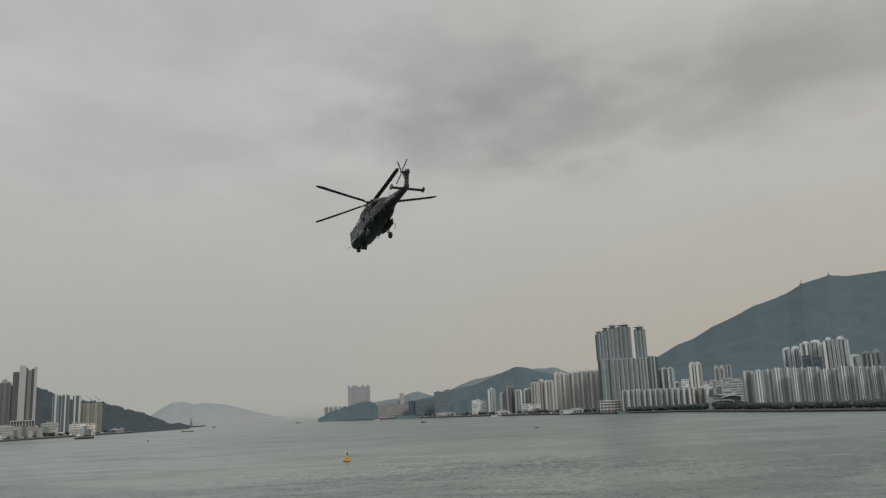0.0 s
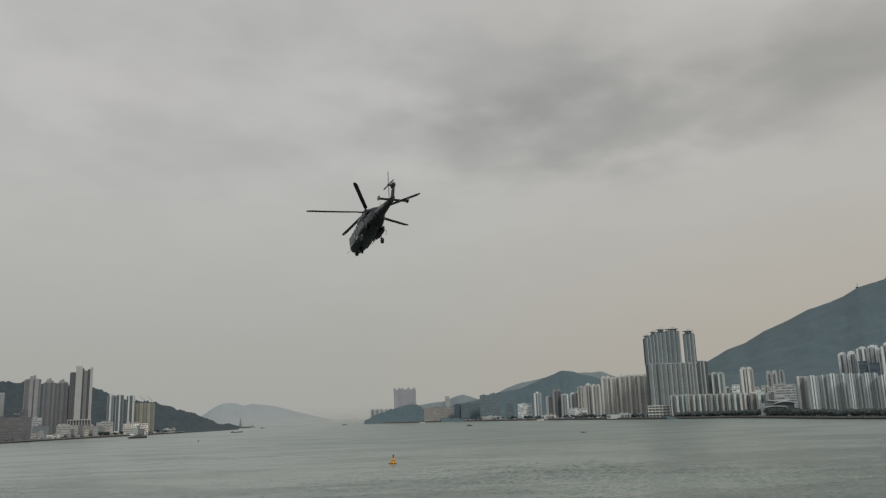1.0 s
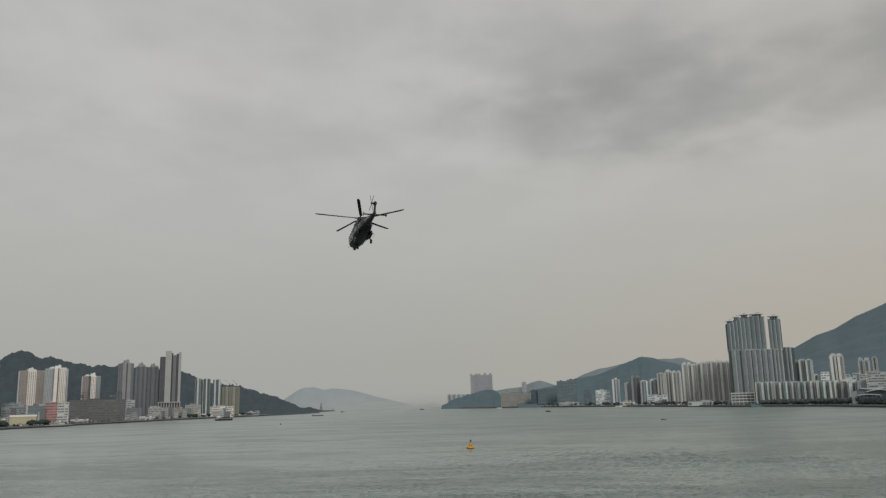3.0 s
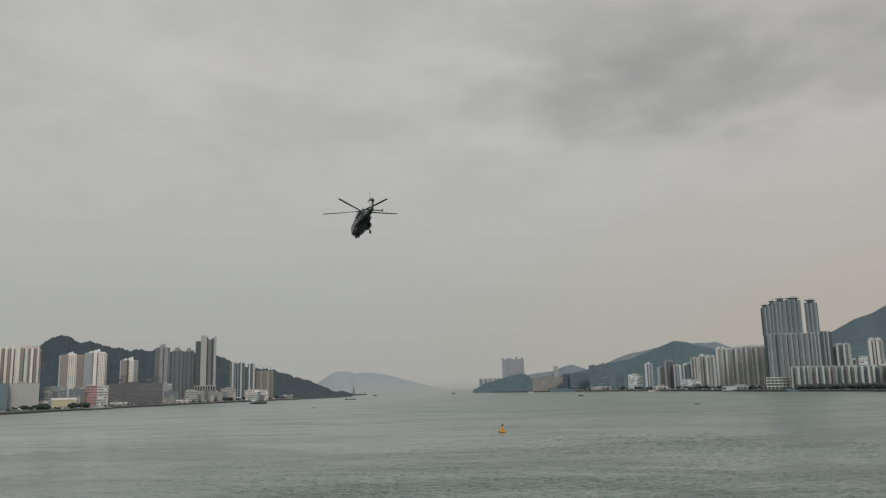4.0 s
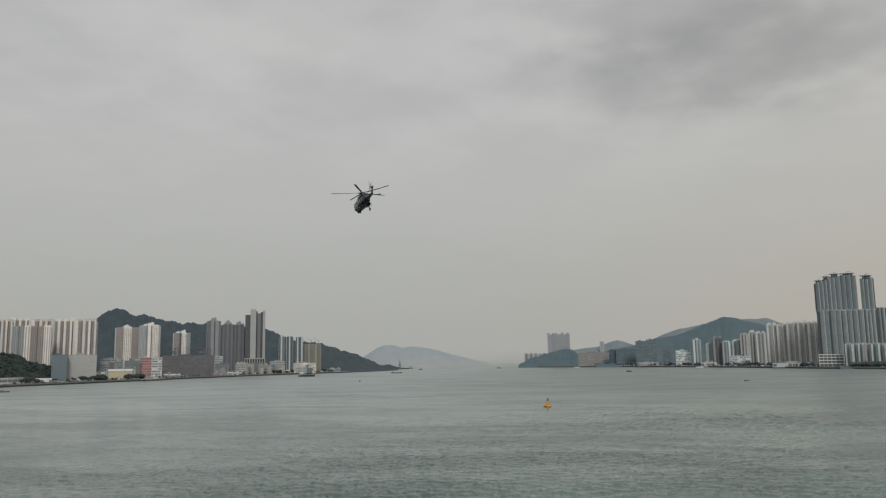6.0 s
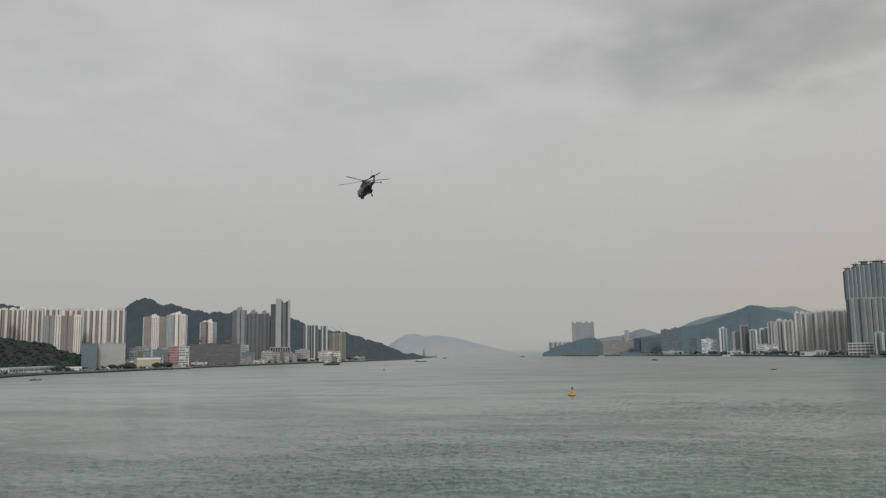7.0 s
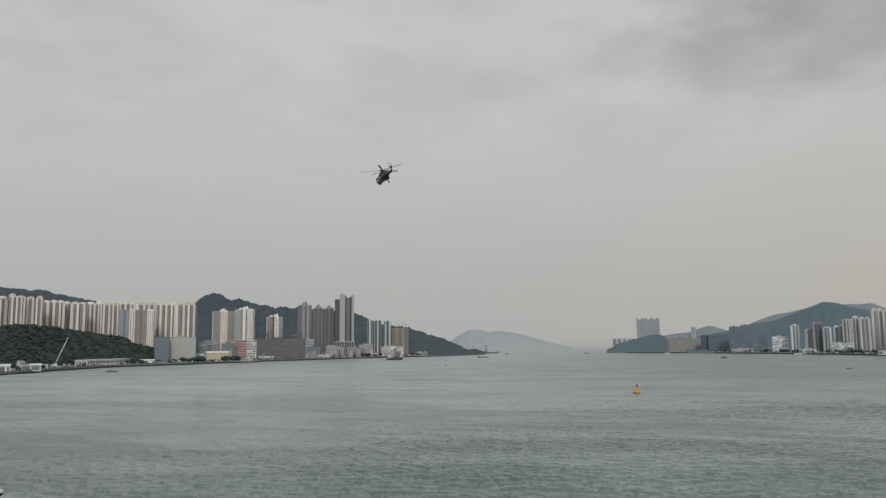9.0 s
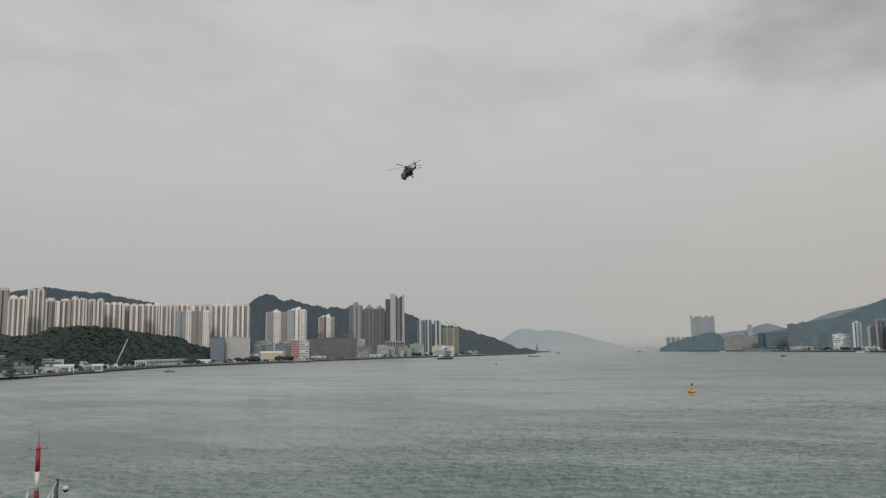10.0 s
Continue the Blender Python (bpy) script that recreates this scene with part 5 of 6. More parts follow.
def wheel_parts(root, name, x, y, z, r, wide):
    w = new(name)
    w.parent, w.matrix_basis = root, pose(x, y, z)
    w.empty_display_size = 0.1
    tyre = Geo()
    rows = []
    for yy, k in ((-wide, 0.78), (-wide * 0.9, 0.95), (-wide * 0.4, 1.0), (wide * 0.4, 1.0), (wide * 0.9, 0.95), (wide, 0.78)):
        rows.append([(r * k * math.cos(2 * math.pi * i / 20), yy, r * k * math.sin(2 * math.pi * i / 20)) for i in range(20)][::-1])
    part("tyre", tyre.loft(rows), M["rubber"], w)
    part("rim", Geo().tube((0, -wide - 0.02, 0), (0, wide + 0.02, 0), r * 0.5, r * 0.5, 14), M["dark"], w)


def helicopter():
    root = thing("helicopter", pose(0, 0, 60), "dark blue-grey five-bladed twin-engine helicopter in flight, wheels down", "helicopter")
    body = [(5.75, 0.12, -2.74, -2.55), (5.5, 0.54, -3.08, -2.26), (4.9, 0.84, -3.36, -1.96), (4.1, 1.03, -3.50, -1.60), (3.1, 1.11, -3.56, -1.36), (1.5, 1.13, -3.58, -1.26), (-0.5, 1.13, -3.56, -1.24), (-2.0, 1.05, -3.42, -1.28), (-3.2, 0.96, -3.28, -1.34), (-4.3, 0.66, -3.0, -1.5)]
    hull = part("fuselage", Geo().loft([ring(*b) for b in body][::-1]), [M["heli"], M["heli_belly"]], root)
    for face in hull.data.polygons:
        # dark below a line that climbs towards the tail
        face.material_index = int(face.center.z < -2.86 - 0.035 * face.center.x)
    boom = [(-3.7, 0.70, -3.04, -1.45), (-5.2, 0.50, -2.92, -1.72), (-6.8, 0.38, -2.92, -2.05), (-8.3, 0.27, -2.9, -2.3), (-9.0, 0.16, -2.87, -2.35)]
    tail_part = part("tail_boom", Geo().loft([ring(*b, square=2.2) for b in boom][::-1]), [M["heli"], M["heli_belly"]], root)
    for face in tail_part.data.polygons:
        face.material_index = int(face.center.z < -2.42)
    for s in (-1, 1):
        # the chine's bright edge put in as a pale strip
        part("chine_strake", Geo().path([(4.4, s * 0.99, -3.0), (3.1, s * 1.12, -2.97), (-0.5, s * 1.14, -2.85), (-2.0, s * 1.06, -2.8), (-3.7, s * 0.80, -2.68)], 0.035, 6), M["heli_pale"], root, "pale strip for the bright edge of the hull chine")
    fin = [[(x, s * t, z) for x, s in ((-7.9 - k * 1.0, 0), (-8.25 - k * 1.0, 1), (-8.9 - k * 0.75, 0.6), (-9.2 - k * 0.5, 0), (-8.9 - k * 0.75, -0.6), (-8.25 - k * 1.0, -1))] for z, k, t in ((-2.7, 0, 0.17), (-2.0, 0.45, 0.15), (-1.3, 0.9, 0.14), (-1.12, 1.0, 0.06))]
    part("tail_fin", Geo().loft(fin, smooth=False), M["heli"], root)
    part("tail_gearbox", Geo().loft([ring(-8.75, 0.08, -1.35, -1.05), ring(-8.9, 0.24, -1.5, -0.95), ring(-9.4, 0.24, -1.5, -0.95), ring(-9.7, 0.1, -1.35, -1.1)][::-1]), M["heli"], root)
    stab = Geo().loft([[(x, y, z) for x, z in ((-8.5, -2.86), (-8.6, -2.82), (-8.95, -2.84), (-9.02, -2.86), (-8.95, -2.88), (-8.6, -2.90))] for y in (-1.72, 1.72)], smooth=False)
    st = part("stabiliser", stab, M["heli"], root)
    for y in (-1.76, 1.76):
        part("end_plate", Geo().loft([[(x, y + s, z) for x, z in ((-8.4, -2.86), (-8.55, -2.62), (-9.0, -2.58), (-9.15, -2.74), (-9.12, -3.02), (-8.65, -3.08))] for s in (-0.04, 0.04)], smooth=False), M["heli"], st)
    cowl = [(2.4, 0.25, -1.5, -1.2), (1.9, 0.66, -1.5, -0.86), (1.0, 0.94, -1.5, -0.52), (-0.6, 0.98, -1.5, -0.46), (-2.0, 0.88, -1.5, -0.6), (-3.2, 0.55, -1.6, -0.98), (-4.3, 0.25, -1.7, -1.42)]
    part("engine_cowling", Geo().loft([ring(*c) for c in cowl][::-1]), M["heli"], root)
    for s in (-1, 1):
        part("engine_intake", Geo().tube((1.5, s * 0.62, -1.0), (0.7, s * 0.66, -0.98), 0.26, 0.32, 14), M["dark"], root)
        part("exhaust", Geo().tube((-1.7, s * 0.6, -0.98), (-2.3, s * 0.95, -1.0), 0.2, 0.22, 14), M["rubber"], root)
        part("sponson", Geo().loft([[(px, py + s * 1.12, pz) for px, py, pz in ring(x, 0.36 * k, -3.48, -2.92)] for x, k in ((0.5, 0.2), (0.1, 0.8), (-1.0, 1.0), (-1.8, 0.85), (-2.4, 0.2))][::-1]), M["heli_belly"], root, "black landing gear sponson")
        part("gear_leg", Geo().tube((-0.9, s * 1.25, -3.3), (-0.98, s * 1.2, -4.2), 0.08, 0.07, 8).tube((-0.35, s * 1.2, -3.4), (-0.95, s * 1.2, -4.1), 0.05, 0.05, 6), M["steel"], root)
        wheel_parts(root, "main_wheel", -0.98, s * 1.3, -4.26, 0.36, 0.13)
        windscreen = Geo().loft([[(5.02, s * 0.08, -2.02), (4.86, s * 0.72, -2.2), (4.72, s * 0.84, -2.45), (5.28, s * 0.60, -2.44), (5.42, s * 0.08, -2.3)], [(4.25, s * 0.08, -1.60), (4.1, s * 0.7, -1.72), (4.0, s * 1.02, -2.3), (4.7, s * 0.92, -2.46), (5.3, s * 0.1, -2.25)]], smooth=False)
        part("windscreen", windscreen, M["heli_glass"], root)
        for k, (x0, x1, z0, z1) in enumerate(((3.3, 4.2, -2.62, -1.82), (2.0, 2.9, -2.55, -1.8), (0.8, 1.6, -2.55, -1.85), (-0.3, 0.5, -2.55, -1.85), (-1.4, -0.6, -2.55, -1.85))):
            y = s * (1.10 if k else 1.03)
            pane = part("cabin_window", Geo().box(x0, x1, min(y, y + s * 0.03), max(y, y + s * 0.03), z0, z1), M["heli_glass"], root)
            rim = Geo()
            for bx0, bx1, bz0, bz1 in ((x0 - 0.07, x1 + 0.07, z1, z1 + 0.07), (x0 - 0.07, x1 + 0.07, z0 - 0.07, z0), (x0 - 0.07, x0, z0, z1), (x1, x1 + 0.07, z0, z1)):
                rim.box(bx0, bx1, min(y, y + s * 0.055), max(y, y + s * 0.055), bz0, bz1)
            part("window_frame", rim, M["heli_pale"] if k % 2 else M["heli"], pane)
        part("cabin_door", Geo().box(-0.45, 1.75, min(s * 1.10, s * 1.135), max(s * 1.10, s * 1.135), -3.2, -2.68), M["heli_pale"], root, "pale grey lower door panel")
        part("door_rail", Geo().tube((2.1, s * 1.12, -1.60), (-2.2, s * 1.07, -1.60), 0.04, 0.04, 6), M["steel"], root)
        part("door_rail", Geo().tube((2.1, s * 1.15, -3.28), (-1.9, s * 1.12, -3.26), 0.035, 0.035, 6), M["steel"], root)
        # pale strip imitates reflections low on the flank
        part("side_stripe", Geo().box(2.1, 4.0, min(s * 1.06, s * 1.125), max(s * 1.06, s * 1.125), -3.1, -2.80), M["heli_pale"], root, "pale grey strip for reflections along the flank")
        if s > 0:
            step = part("cabin_step", Geo().box(-0.3, 1.6, s * 1.05, s * 1.38, -3.56, -3.49), M["dark"], root)
            for x in (-0.3, 0.65, 1.6):
                part("step_strut", Geo().tube((x, s * 1.3, -3.52), (x, s * 1.08, -3.2), 0.03, 0.03, 6), M["steel"], step)
        for x0, x1, z0, z1 in ((0.2, 0.9, -1.18, -0.85), (-0.9, -0.1, -1.18, -0.8), (-1.9, -1.2, -1.2, -0.95), (-2.8, -2.1, -1.36, -1.15)):
            part("cowling_panel", Geo().box(x0, x1, min(s * 0.86, s * 0.99), max(s * 0.86, s * 0.99), z0, z1, 0.92), M["heli_pale"] if x0 in (0.2, -1.9) else M["heli"], root, "access panel on the cowling")
        # narrow pale strips imitate glints round the doors
        for x0, x1, z0, z1 in ((1.72, 1.80, -2.66, -1.7), (-0.52, -0.44, -3.1, -1.7), (1.8, 3.2, -2.72, -2.66), (-1.9, -0.6, -2.70, -2.63), (0.2, 1.4, -1.52, -1.46)):
            part("door_edge", Geo().box(x0, x1, min(s * 1.07, s * 1.15), max(s * 1.07, s * 1.15), z0, z1), M["heli_pale"], root, "pale strip for a glint along the door edge")
        part("door_handle", Geo().box(1.85, 1.95, min(s * 1.12, s * 1.17), max(s * 1.12, s * 1.17), -2.7, -2.3), M["steel"], root)
        part("boom_stripe", Geo().loft([[(x, s * (h + 0.012), z), (x, s * (h + 0.012), z - 0.16), (x, s * h * 0.9, z - 0.16), (x, s * h * 0.9, z)] for x, h, z in ((-3.9, 0.665, -2.05), (-5.2, 0.50, -2.2), (-6.6, 0.38, -2.4))], smooth=False), M["heli_pale"], root, "pale grey line along the tail boom")
        part("formation_light", Geo().box(3.0, 3.14, min(s * 1.08, s * 1.16), max(s * 1.08, s * 1.16), -1.75, -1.66), M["rail_white"], root)
    part("nose_leg", Geo().tube((3.4, 0, -3.4), (3.3, 0, -3.95), 0.09, 0.08, 8), M["steel"], root)
    for y in (-0.17, 0.17):
        wheel_parts(root, "nose_wheel", 3.3, y, -3.86, 0.27, 0.09)
    part("camera_ball", Geo().loft([ring(4.9 + dx, r, -3.5 - r, -3.5 + r, 12, 2.0) for dx, r in ((0.26, 0.05), (0.18, 0.2), (0, 0.27), (-0.18, 0.2), (-0.26, 0.05))][::-1]), M["dark"], root)
    hoist = Geo()
    arc = [(0.2 + 0.34 * math.cos(a), -1.3 - 0.28 * math.sin(a) * 0.6, -1.25 + 0.3 * math.sin(a)) for a in [math.pi * k / 8 for k in range(9)]]
    part("hoist_arm", hoist.path(arc, 0.07, 7).tube((0.2, -1.1, -1.2), (0.2, -1.75, -1.0), 0.09, 0.08, 8), M["dark"], root)
    part("hoist_drum", Geo().tube((0.0, -1.75, -1.1), (0.45, -1.75, -1.1), 0.2, 0.2, 12), M["dark"], root)
    handrail = [(-1.9, -1.38 - 0.25 * math.sin(a), -3.55 + 0.35 * math.cos(a)) for a in [math.pi * k / 6 for k in range(7)]]
    part("grab_hoop", Geo().path(handrail, 0.03, 6), M["steel"], root)
    part("beacon", Geo().loft([ring(-9.25 + dx, r, -0.95, -0.95 + 0.2 * (r > 0.05), 10, 2.0) for dx, r in ((0.14, 0.03), (0.07, 0.11), (-0.07, 0.11), (-0.14, 0.03))][::-1]), M["rail_white"], root, "white anti-collision beacon")
    part("pitot_probe", Geo().tube((5.3, 0.75, -2.9), (6.05, 0.85, -2.95), 0.03, 0.02, 6), M["steel"], root)
    part("belly_antenna", Geo().loft([[(-2.6, -0.03, -3.4), (-2.6, 0.03, -3.4), (-3.1, 0.03, -3.3), (-3.1, -0.03, -3.3)], [(-2.8, -0.02, -3.85), (-2.8, 0.02, -3.85), (-3.1, 0.02, -3.85), (-3.1, -0.02, -3.85)]], smooth=False), M["dark"], root)
    part("dorsal_antenna", Geo().tube((-4.6, 0, -1.6), (-4.75, 0, -1.05), 0.03, 0.02, 6), M["dark"], root)
    part("mast", Geo().tube((0, 0, -0.75), (0, 0, -0.2), 0.62, 0.5, 14), M["rubber"], root)
    # main rotor: hub and five drooping, tapered blades
    rotor = new("main_rotor", Geo().tube((0, 0, -0.2), (0, 0, 0.1), 0.62, 0.46, 18).tube((0, 0, 0.12), (0, 0, 0.24), 0.22, 0.1, 12).mesh("main_rotor", M["rubber"]))
    rotor.parent = root
    blade = Geo()
    sections = []
    for r, chord, lift, twist in ((0.3, 0.16, 0.0, 8), (1.0, 0.18, 0.02, 8), (1.25, 0.50, 0.03, 8), (3.0, 0.50, 0.07, 6), (5.2, 0.50, 0.15, 3), (6.9, 0.50, 0.23, 1), (7.4, 0.30, 0.26, 0)):
        tw = radians(twist)
        sec = [(c * chord, t) for c, t in ((-0.28, 0.0), (-0.1, 0.032), (0.3, 0.026), (0.72, 0.0), (0.3, -0.016), (-0.1, -0.022))]
        sections.append([(r, c * math.cos(tw) + t * math.sin(tw), lift + t * math.cos(tw) - c * math.sin(tw)) for c, t in sec])
    data = blade.loft(sections, smooth=False).mesh("rotor_blade", M["blade"])
    grip = Geo().tube((0.3, 0, 0.0), (1.1, 0, 0.03), 0.12, 0.09, 10).mesh("blade_grip", M["dark"])
    for k in range(5):
        part("rotor_blade", data, None, rotor, m=pose(0, 0, 0, 0, 0, 72 * k))
        part("blade_grip", grip, None, rotor, m=pose(0, 0, 0, 0, 0, 72 * k))
    # tail rotor on the port side of the fin
    tail = new("tail_rotor", Geo().tube((0, -0.3, 0), (0, 0.12, 0), 0.14, 0.12, 12).mesh("tail_rotor", M["dark"]))
    tail.parent, tail.matrix_basis = root, pose(-9.2, 0.55, -1.2)
    tb = Geo().loft([[(x * c, 0.02 * s, z) for x, s in ((-0.3, 0), (0, 1), (0.7, 0), (0, -1))] for z, c in ((0.1, 0.12), (0.35, 0.22), (1.55, 0.22), (1.62, 0.12))], smooth=False).mesh("tail_blade", M["blade"])
    for k in range(4):
        part("tail_blade", tb, None, tail, m=pose(0, 0, 0, 0, 90 * k + 0, 0))
    return root, rotor, tail


heli, main_rotor, tail_rotor = helicopter()

# ---- buoy and boats ----
M["buoy"] = material("yellow_buoy_paint", (0.66, 0.35, 0.035), 0.5, grain=0.1, scale=1.5, stain=0.5, stain_scale=0.6)
M["rust"] = material("rusty_hull", (0.10, 0.085, 0.075), 0.8, stain=0.5, stain_scale=0.2)
M["red_paint"] = material("red_paint", (0.30, 0.014, 0.022), 0.45, stain=0.3, stain_scale=1.0)


def buoy():
    p = polar(0.05, 448)
    root = thing("navigation_buoy", pose(p.x, p.y, 0, 2, 3, 20), "yellow navigation buoy with a lattice tower and dark topmark", "buoy")
    n = 24
    rows = [[(r * math.cos(2 * math.pi * i / n), r * math.sin(2 * math.pi * i / n), z) for i in range(n)] for r, z in ((1.4, -0.9), (1.95, -0.3), (2.05, 0.5), (1.95, 1.0), (1.6, 1.3))]
    part("float", Geo().loft(rows), M["buoy"], root)
    part("fender_ring", Geo().loft([[(r * math.cos(2 * math.pi * i / n), r * math.sin(2 * math.pi * i / n), z) for i in range(n)] for r, z in ((2.04, 0.15), (2.15, 0.22), (2.15, 0.4), (2.04, 0.47))], caps=False), M["rubber"], root)
    rows = [[(r * math.cos(2 * math.pi * i / 12), r * math.sin(2 * math.pi * i / 12), z) for i in range(12)] for r, z in ((0.85, 1.25), (0.62, 2.2), (0.4, 3.2))]
    part("tower_skirt", Geo().loft(rows), M["buoy"], root, "yellow conical tower plates")
    for k in range(4):
        a = math.pi / 2 * k + 0.4
        part("tower_leg", Geo().tube((1.35 * math.cos(a), 1.35 * math.sin(a), 1.2), (0.4 * math.cos(a), 0.4 * math.sin(a), 3.8), 0.07, 0.06, 6), M["buoy"], root)
    part("lantern", Geo().tube((0, 0, 3.2), (0, 0, 4.0), 0.34, 0.28, 10), M["dark"], root)
    part("topmark", Geo().box(-0.45, 0.45, -0.05, 0.05, 3.98, 4.75).box(-0.05, 0.05, -0.45, 0.45, 3.98, 4.75), M["dark"], root)


buoy()


def boat(az, d, length, turn, name, label, hull_mat, cabin=0.35, mast=0.0, free=1.6):
    p = polar(az, d)
    root = thing(name, pose(p.x, p.y, 0, 0, 0, az + turn), label, "boat")
    b = length * 0.14
    secs = []
    for x, w, sheer in ((-0.5, 0.8, 0.1), (-0.3, 1.0, 0.0), (0.1, 1.0, 0.0), (0.36, 0.7, 0.25), (0.5, 0.06, 0.55)):
        h = free * (1 + sheer)
        secs.append([(x * length, -w * b, h), (x * length, -w * b * 0.85, -0.6), (x * length, w * b * 0.85, -0.6), (x * length, w * b, h)])
    part("hull", Geo().loft(secs, smooth=False), hull_mat, root)
    if cabin:
        house = Geo().box(-0.42 * length, (-0.42 + cabin) * length, -b * 0.7, b * 0.7, free * 0.9, free + length * 0.10, 0.94)
        part("cabin", house, M["mist_b"] if length > 14 else M["bluegrey_a"], root)
        part("cabin_window", Geo().box(-0.40 * length, (-0.44 + cabin) * length, -b * 0.72, b * 0.72, free + length * 0.045, free + length * 0.075), M["glass"], root)
    if mast:
        part("mast", Geo().tube((-0.1 * length, 0, free), (-0.1 * length, 0, free + mast), 0.15, 0.08, 6).tube((-0.1 * length, 0, free + mast * 0.9), (0.2 * length, 0, free + mast * 0.5), 0.08, 0.08, 5), M["dark"], root)
    return root


barge = boat(17.07, 1653, 33, -2, "work_barge", "dark work barge with a deckhouse and derrick off the quay", M["dark"], 0.3, 9, 2.6)
part("bulwark", Geo().box(-10, 12, -4.75, -4.55, 2.4, 3.6).box(-10, 12, 4.55, 4.75, 2.4, 3.6), M["rust"], barge)
part("bridge_house", Geo().box(-12.5, -7, -2.6, 2.6, 5.6, 8.6, 0.92), M["white"], barge)
part("derrick", Geo().tube((2, 0, 2.4), (2, 0, 11), 0.3, 0.2, 6).tube((2, 0, 4), (11, 0, 9), 0.18, 0.14, 5), M["dark"], barge)
part("deck_cargo", Geo().box(0, 8, -3, 3, 2.4, 4.4).box(8.6, 11, -2, 2, 2.4, 3.6), M["bluegrey_a"], barge)
boat(36.11, 1002, 12, 6, "motor_boat", "small dark motor boat near the quay", M["rust"], 0.45, 2.0, 1.0)
boat(10.73, 1918, 27, 3, "work_barge", "low flat dark barge in the channel", M["rust"], 0.15, 0, 1.2)
boat_south = boat(-5.4, 1641, 12, 8, "motor_boat", "small dark motor boat on open water", M["rust"], 0.4, 2.0, 1.2)
boat(-13.33, 911, 5.5, 13, "motor_boat", "tiny dark motor boat on open water", M["dark"], 0.4, 1.0, 0.6)
boat_north = boat(13.3, 1140, 6.5, 3, "motor_boat", "tiny dark motor boat on open water", M["dark"], 0.4, 1.2, 0.6)


def ferry(az, d, length, turn, label):
    """A two-decked passenger ferry with window rows, funnel and mast."""
    p = polar(az, d)
    root = thing("ferry", pose(p.x, p.y, 0, 0, 0, az + turn), label, "boat")
    b = length * 0.13
    secs = []
    for x, w, h in ((-0.5, 0.75, 2.2), (-0.35, 1.0, 2.0), (0.2, 1.0, 2.0), (0.38, 0.7, 2.5), (0.5, 0.08, 3.2)):
        secs.append([(x * length, -w * b, h), (x * length, -w * b * 0.85, -0.6), (x * length, w * b * 0.85, -0.6), (x * length, w * b, h)])
    part("hull", Geo().loft(secs, smooth=False), M["rust"], root, "dark hull")
    part("main_deck", Geo().box(-0.44 * length, 0.28 * length, -b * 0.92, b * 0.92, 1.9, 4.6), M["white"], root)
    part("upper_deck", Geo().box(-0.36 * length, 0.16 * length, -b * 0.8, b * 0.8, 5.0, 7.2, 0.96), M["mist_a"], root)
    part("deck_edge", Geo().box(-0.46 * length, 0.3 * length, -b, b, 4.6, 5.0), M["white"], root)
    part("wheelhouse", Geo().box(0.02 * length, 0.14 * length, -b * 0.5, b * 0.5, 7.2, 9.0, 0.9), M["white"], root)
    panes = Geo()
    for z, x0, x1, y in ((2.8, -0.42, 0.26, b * 0.93), (5.6, -0.33, 0.13, b * 0.81)):
        windows_on(panes, x0 * length, x1 * length, -y, z, z + 1.2, 1, 12, 0.75, 1.0)
    part("glazing", panes, M["glass"], root, kind="stuff")
    part("funnel", Geo().tube((-0.2 * length, 0, 7.0), (-0.22 * length, 0, 9.6), 0.9, 0.75, 10), M["dark"], root)
    part("mast", Geo().tube((0.0, 0, 7.2), (-0.01 * length, 0, 12.5), 0.14, 0.08, 6), M["dark"], root)


ferry(27.35, 1560, 34, 10, "grey and white two-decked ferry moored at the quay")
boat(9.0, 2600, 12, 8, "motor_boat", "small dark boat in the hazy channel", M["rust"], 0.4, 3, 1.4)
boat(3.4, 2700, 14, 8, "motor_boat", "small dark boat in the hazy channel", M["rust"], 0.4, 3, 1.4)
boat(-2.1, 2500, 16, 8, "motor_boat", "small boat off the headland", M["white"], 0.5, 3, 1.6)
boat(-10.4, 2130, 18, 8, "motor_boat", "small boat off the southern shore", M["white"], 0.5, 3, 1.6)

p = polar(10.44, 3060)
beacon = thing("harbour_beacon", pose(p.x, p.y, 0, 0, 0, 10.4), "slim dark beacon tower on a low breakwater", "beacon")
part("breakwater", Geo().box(-46, 50, -5, 5, -2, 3.2, 0.94), M["seawall"], beacon)
part("tower", Geo().tube((-3, 0, 3), (-3, 0, 12), 6.5, 4.2, 12).tube((-3, 0, 12), (-3, 0, 27), 3.8, 1.7, 12), M["bluegrey_a"], beacon)
part("gallery", Geo().tube((-3, 0, 26.4), (-3, 0, 27.2), 2.8, 2.8, 12), M["bluegrey_a"], beacon)
part("lantern_room", Geo().tube((-3, 0, 27), (-3, 0, 31), 2.0, 1.0, 10), M["dark"], beacon)
part("hut", Geo().box(34, 44, -3, 3, 3, 9), M["concrete"], beacon)

# ---- terrace edge: deck, railing and striped mast ----
M["deck"] = material("terrace_paving", (0.34, 0.33, 0.31), 0.85, scale=2.0, stain=0.4, stain_scale=0.3)
g = Geo().box(-45, 45, -70, -0.9, -2, EYE - 1.6)
structure("terrace_main", g, M["deck"], "broad paved roof terrace on the quay", "terrace")
corner, far_end = polar(42.73, 41.8), polar(45.84, 38.8)
along = (far_end - corner).normalized()
back = Vector((-along.y, along.x, 0))
if back.dot(corner) > 0:
    back = -back
RAIL = 20.0
inner = polar(45.5, 24)
side = (inner - corner).normalized()
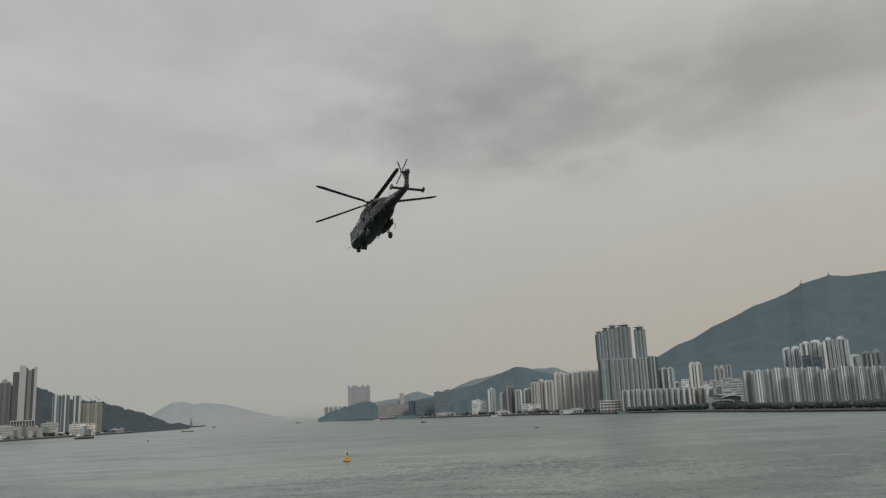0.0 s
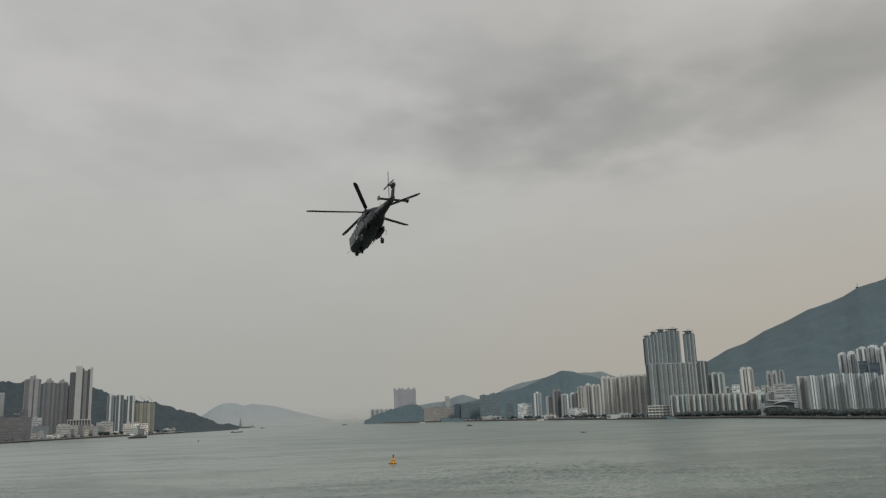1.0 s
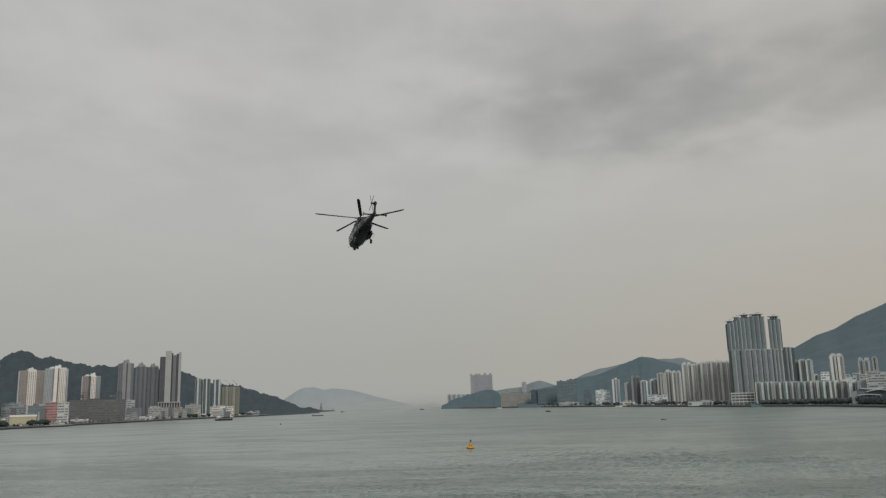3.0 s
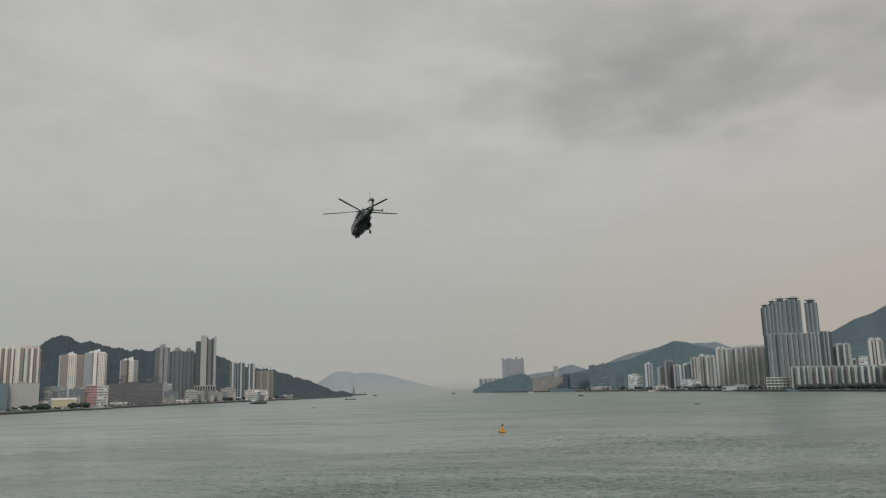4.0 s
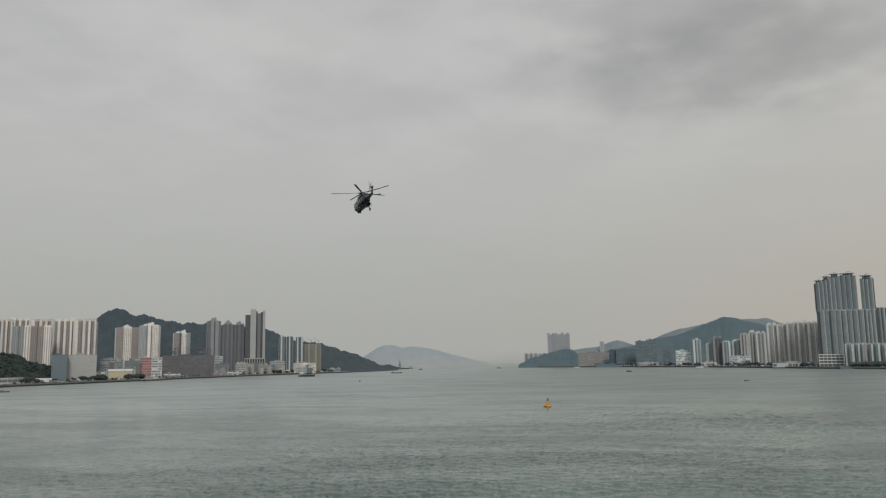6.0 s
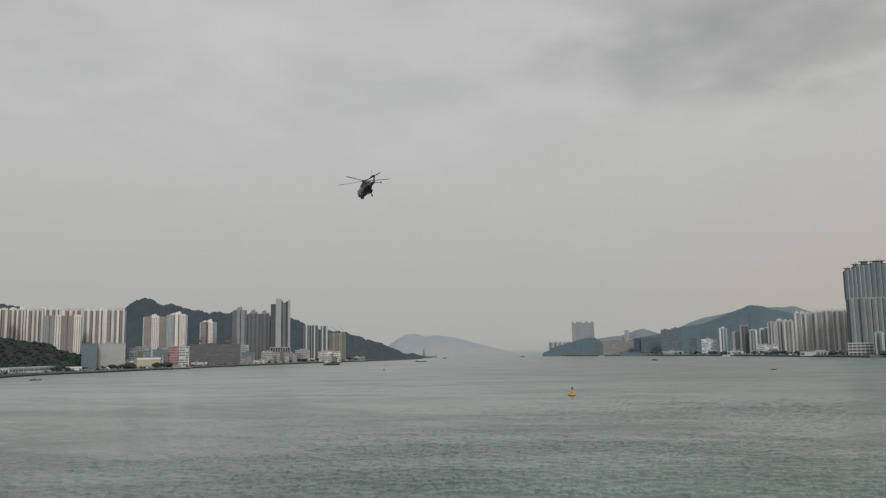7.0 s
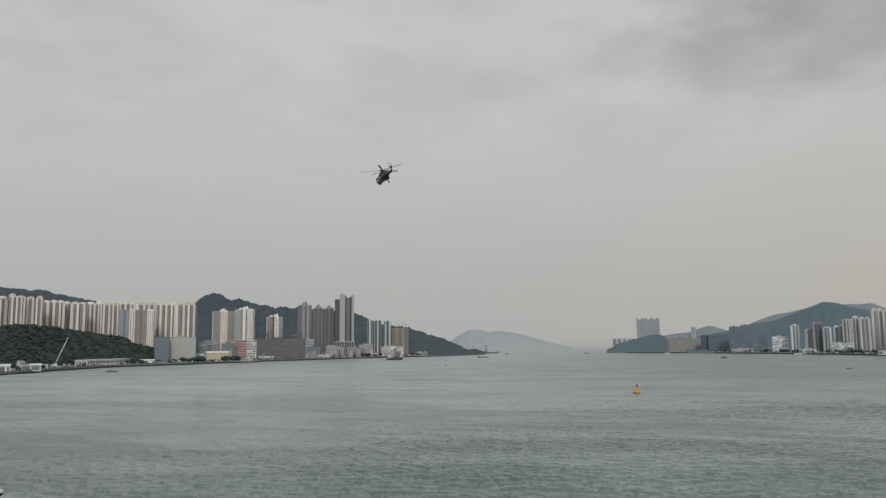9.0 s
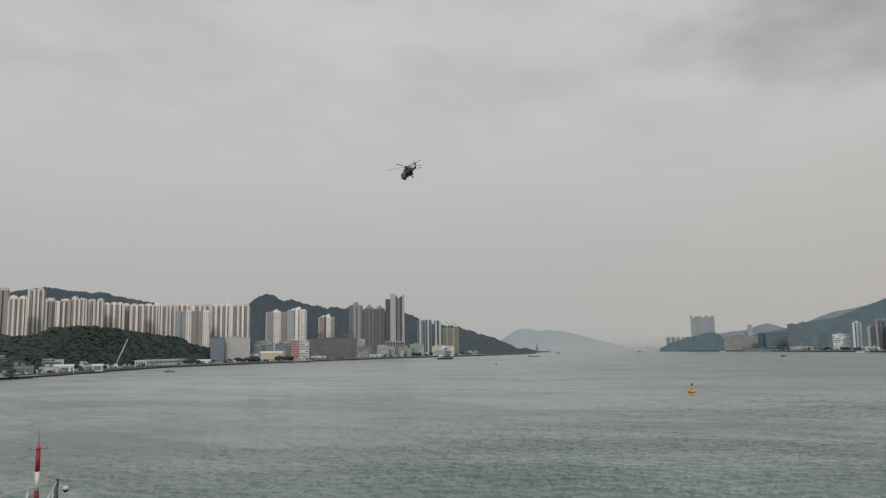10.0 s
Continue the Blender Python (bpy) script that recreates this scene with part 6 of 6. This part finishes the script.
outline = [corner - along * 0.25 - back * 0.25, corner + along * 60 - back * 0.25, corner + along * 60 + back * 16, inner - along * 0.25]
structure("terrace_lower", Geo().prism([(c.x, c.y) for c in (outline if (outline[1] - outline[0]).cross(outline[2] - outline[0]).z > 0 else outline[::-1])], -2, RAIL - 1.25), M["deck"], "lower paved terrace at the quay's edge", "terrace")


def glass_material():
    m = bpy.data.materials.new("clear_panel_glass")
    m.use_nodes = True
    b = m.node_tree.nodes["Principled BSDF"]
    b.inputs["Base Color"].default_value = (0.86, 0.94, 0.90, 1)
    b.inputs["Transmission Weight"].default_value = 1.0
    b.inputs["Roughness"].default_value = 0.02
    b.inputs["IOR"].default_value = 1.1
    return m


M["panel"] = glass_material()
rail = thing("railing", Matrix.Translation((0, 0, 0)), "white metal railing with clear panels along the lower terrace", "railing")
up = Vector((0, 0, 1))
for a, b, n in ((corner, corner + along * 58, 29), (corner, inner, 9)):
    step = (b - a) / n
    part("handrail", Geo().tube(a + up * RAIL, b + up * RAIL, 0.042, 0.042, 10), M["rail_white"], rail)
    part("lower_rail", Geo().tube(a + up * (RAIL - 0.75), b + up * (RAIL - 0.75), 0.035, 0.035, 8), M["rail_white"], rail)
    for k in range(n + 1):
        q = a + step * k
        part("post", Geo().tube(q + up * (RAIL - 1.25), q + up * (RAIL + 0.02), 0.045, 0.045, 8), M["rail_white"], rail)
    for k in range(n):
        s, e = a + step * (k + 0.06), a + step * (k + 0.94)
        t = Vector((-(e - s).y, (e - s).x, 0)).normalized() * 0.006
        pane = part("panel", Geo().prism([(c.x, c.y) for c in (s - t, e - t, e + t, s + t)], RAIL - 1.15, RAIL - 0.08), M["panel"], rail)
        pane.visible_shadow = False
q = corner
cctv = thing("security_camera", pose(q.x, q.y, RAIL - 1.25, 0, 0, 42.7), "white dome security camera on a dark post at the corner", "security camera")
part("pole", Geo().tube((0.05, -0.1, 0), (0.05, -0.1, 1.35), 0.05, 0.05, 10).tube((0.05, -0.1, 1.35), (0.05, -0.1, 1.42), 0.07, 0.02, 10), M["dark"], cctv)
part("arm", Geo().tube((0.05, -0.1, 1.1), (0.38, -0.1, 1.02), 0.03, 0.03, 8), M["rail_white"], cctv)
rows = [[(0.40 + r * math.cos(2 * math.pi * i / 16), -0.1 + r * math.sin(2 * math.pi * i / 16), z) for i in range(16)] for r, z in ((0.05, 1.06), (0.12, 1.03), (0.14, 0.95), (0.14, 0.90))]
part("housing", Geo().loft(rows), M["rail_white"], cctv)
rows = [[(0.40 + r * math.cos(2 * math.pi * i / 16), -0.1 + r * math.sin(2 * math.pi * i / 16), z) for i in range(16)] for r, z in ((0.12, 0.90), (0.11, 0.82), (0.05, 0.76))]
part("dome", Geo().loft(rows), M["heli_glass"], cctv)

q = polar(43.84, 41.2)
mast = thing("striped_mast", pose(q.x, q.y, RAIL - 1.25, 0, 0, 43.84), "red and white banded warning mast with a small red lamp", "mast")
z0 = RAIL - 1.25
for k, (a, b) in enumerate(((0.0, 0.35), (0.35, 1.02), (1.02, 1.86), (1.86, 2.82))):
    part("band", Geo().tube((0, 0, a), (0, 0, b), 0.115 - 0.006 * k, 0.115 - 0.006 * (k + 1), 16), M["red_paint"] if k % 2 else M["rail_white"], mast, "red painted band" if k % 2 else "white painted band")
part("lamp", Geo().tube((0, 0, 2.82), (0, 0, 3.02), 0.10, 0.08, 14), M["lens_red"], mast)
part("crossarm", Geo().tube((-0.44, 0, 2.86), (0.44, 0, 2.86), 0.02, 0.02, 8).tube((-0.3, 0, 2.86), (-0.34, 0, 3.0), 0.02, 0.02, 6).tube((0.3, 0, 2.86), (0.34, 0, 3.02), 0.02, 0.02, 6), M["steel"], mast)
part("whip", Geo().tube((0, 0, 3.02), (0, 0, 3.72), 0.018, 0.008, 6), M["dark"], mast)


# ---- what moves ----
def motions():
    path = [
        (0.0, 3.1, 84.7, 48.5, 21.1, -12.9, -0.5), (1.0, -2.7, 95.7, 50.8, 20.8, -13.0, 0.4), (2.0, -9.3, 109.6, 53.2, 21.1, -11.1, 0.5),
        (3.0, -16.7, 124.4, 55.4, 21.3, -8.8, 0.4), (4.5, -28.9, 151.5, 60.0, 23.5, -6.3, -0.4), (5.5, -37.8, 171.9, 64.0, 26.1, -5.0, -3.0),
        (7.0, -52.5, 200.0, 70.9, 29.2, -3.3, -6.4), (8.5, -71.0, 231.0, 80.0, 33.7, -3.0, -8.9), (10.0, -94.0, 261.6, 90.1, 38.2, -2.4, -9.6),
    ]
    walk(heli, [(t, pose(x, y, z, roll, -pitch, 90 + az)) for t, x, y, z, az, pitch, roll in path])
    for craft, a0, d0, a1, d1 in ((boat_south, -5.38, 1641, -5.88, 1630), (boat_north, 13.2, 1180, 13.44, 1110)):
        p, q = polar(a0, d0), polar(a1, d1)
        heading = math.degrees(math.atan2(q.y - p.y, q.x - p.x))
        walk(craft, [(0.0, pose(p.x, p.y, 0, 0, 0, heading)), (10.0, pose(q.x, q.y, 0, 0, 0, heading))])
    spin, blur = [], []
    for k in range(301):
        t = k / 30
        turn = 35.5 - 1757.5 * t + 0.64 * max(0.0, t - 3.0) ** 2
        spin.append((t, pose(0, 0, 0, 0, 0, turn % 360)))
        blur.append((t, pose(-9.2, 0.55, -1.2, 0, (20 + 77.0 * k) % 360, 0)))
    walk(main_rotor, spin)
    walk(tail_rotor, blur)


motions()
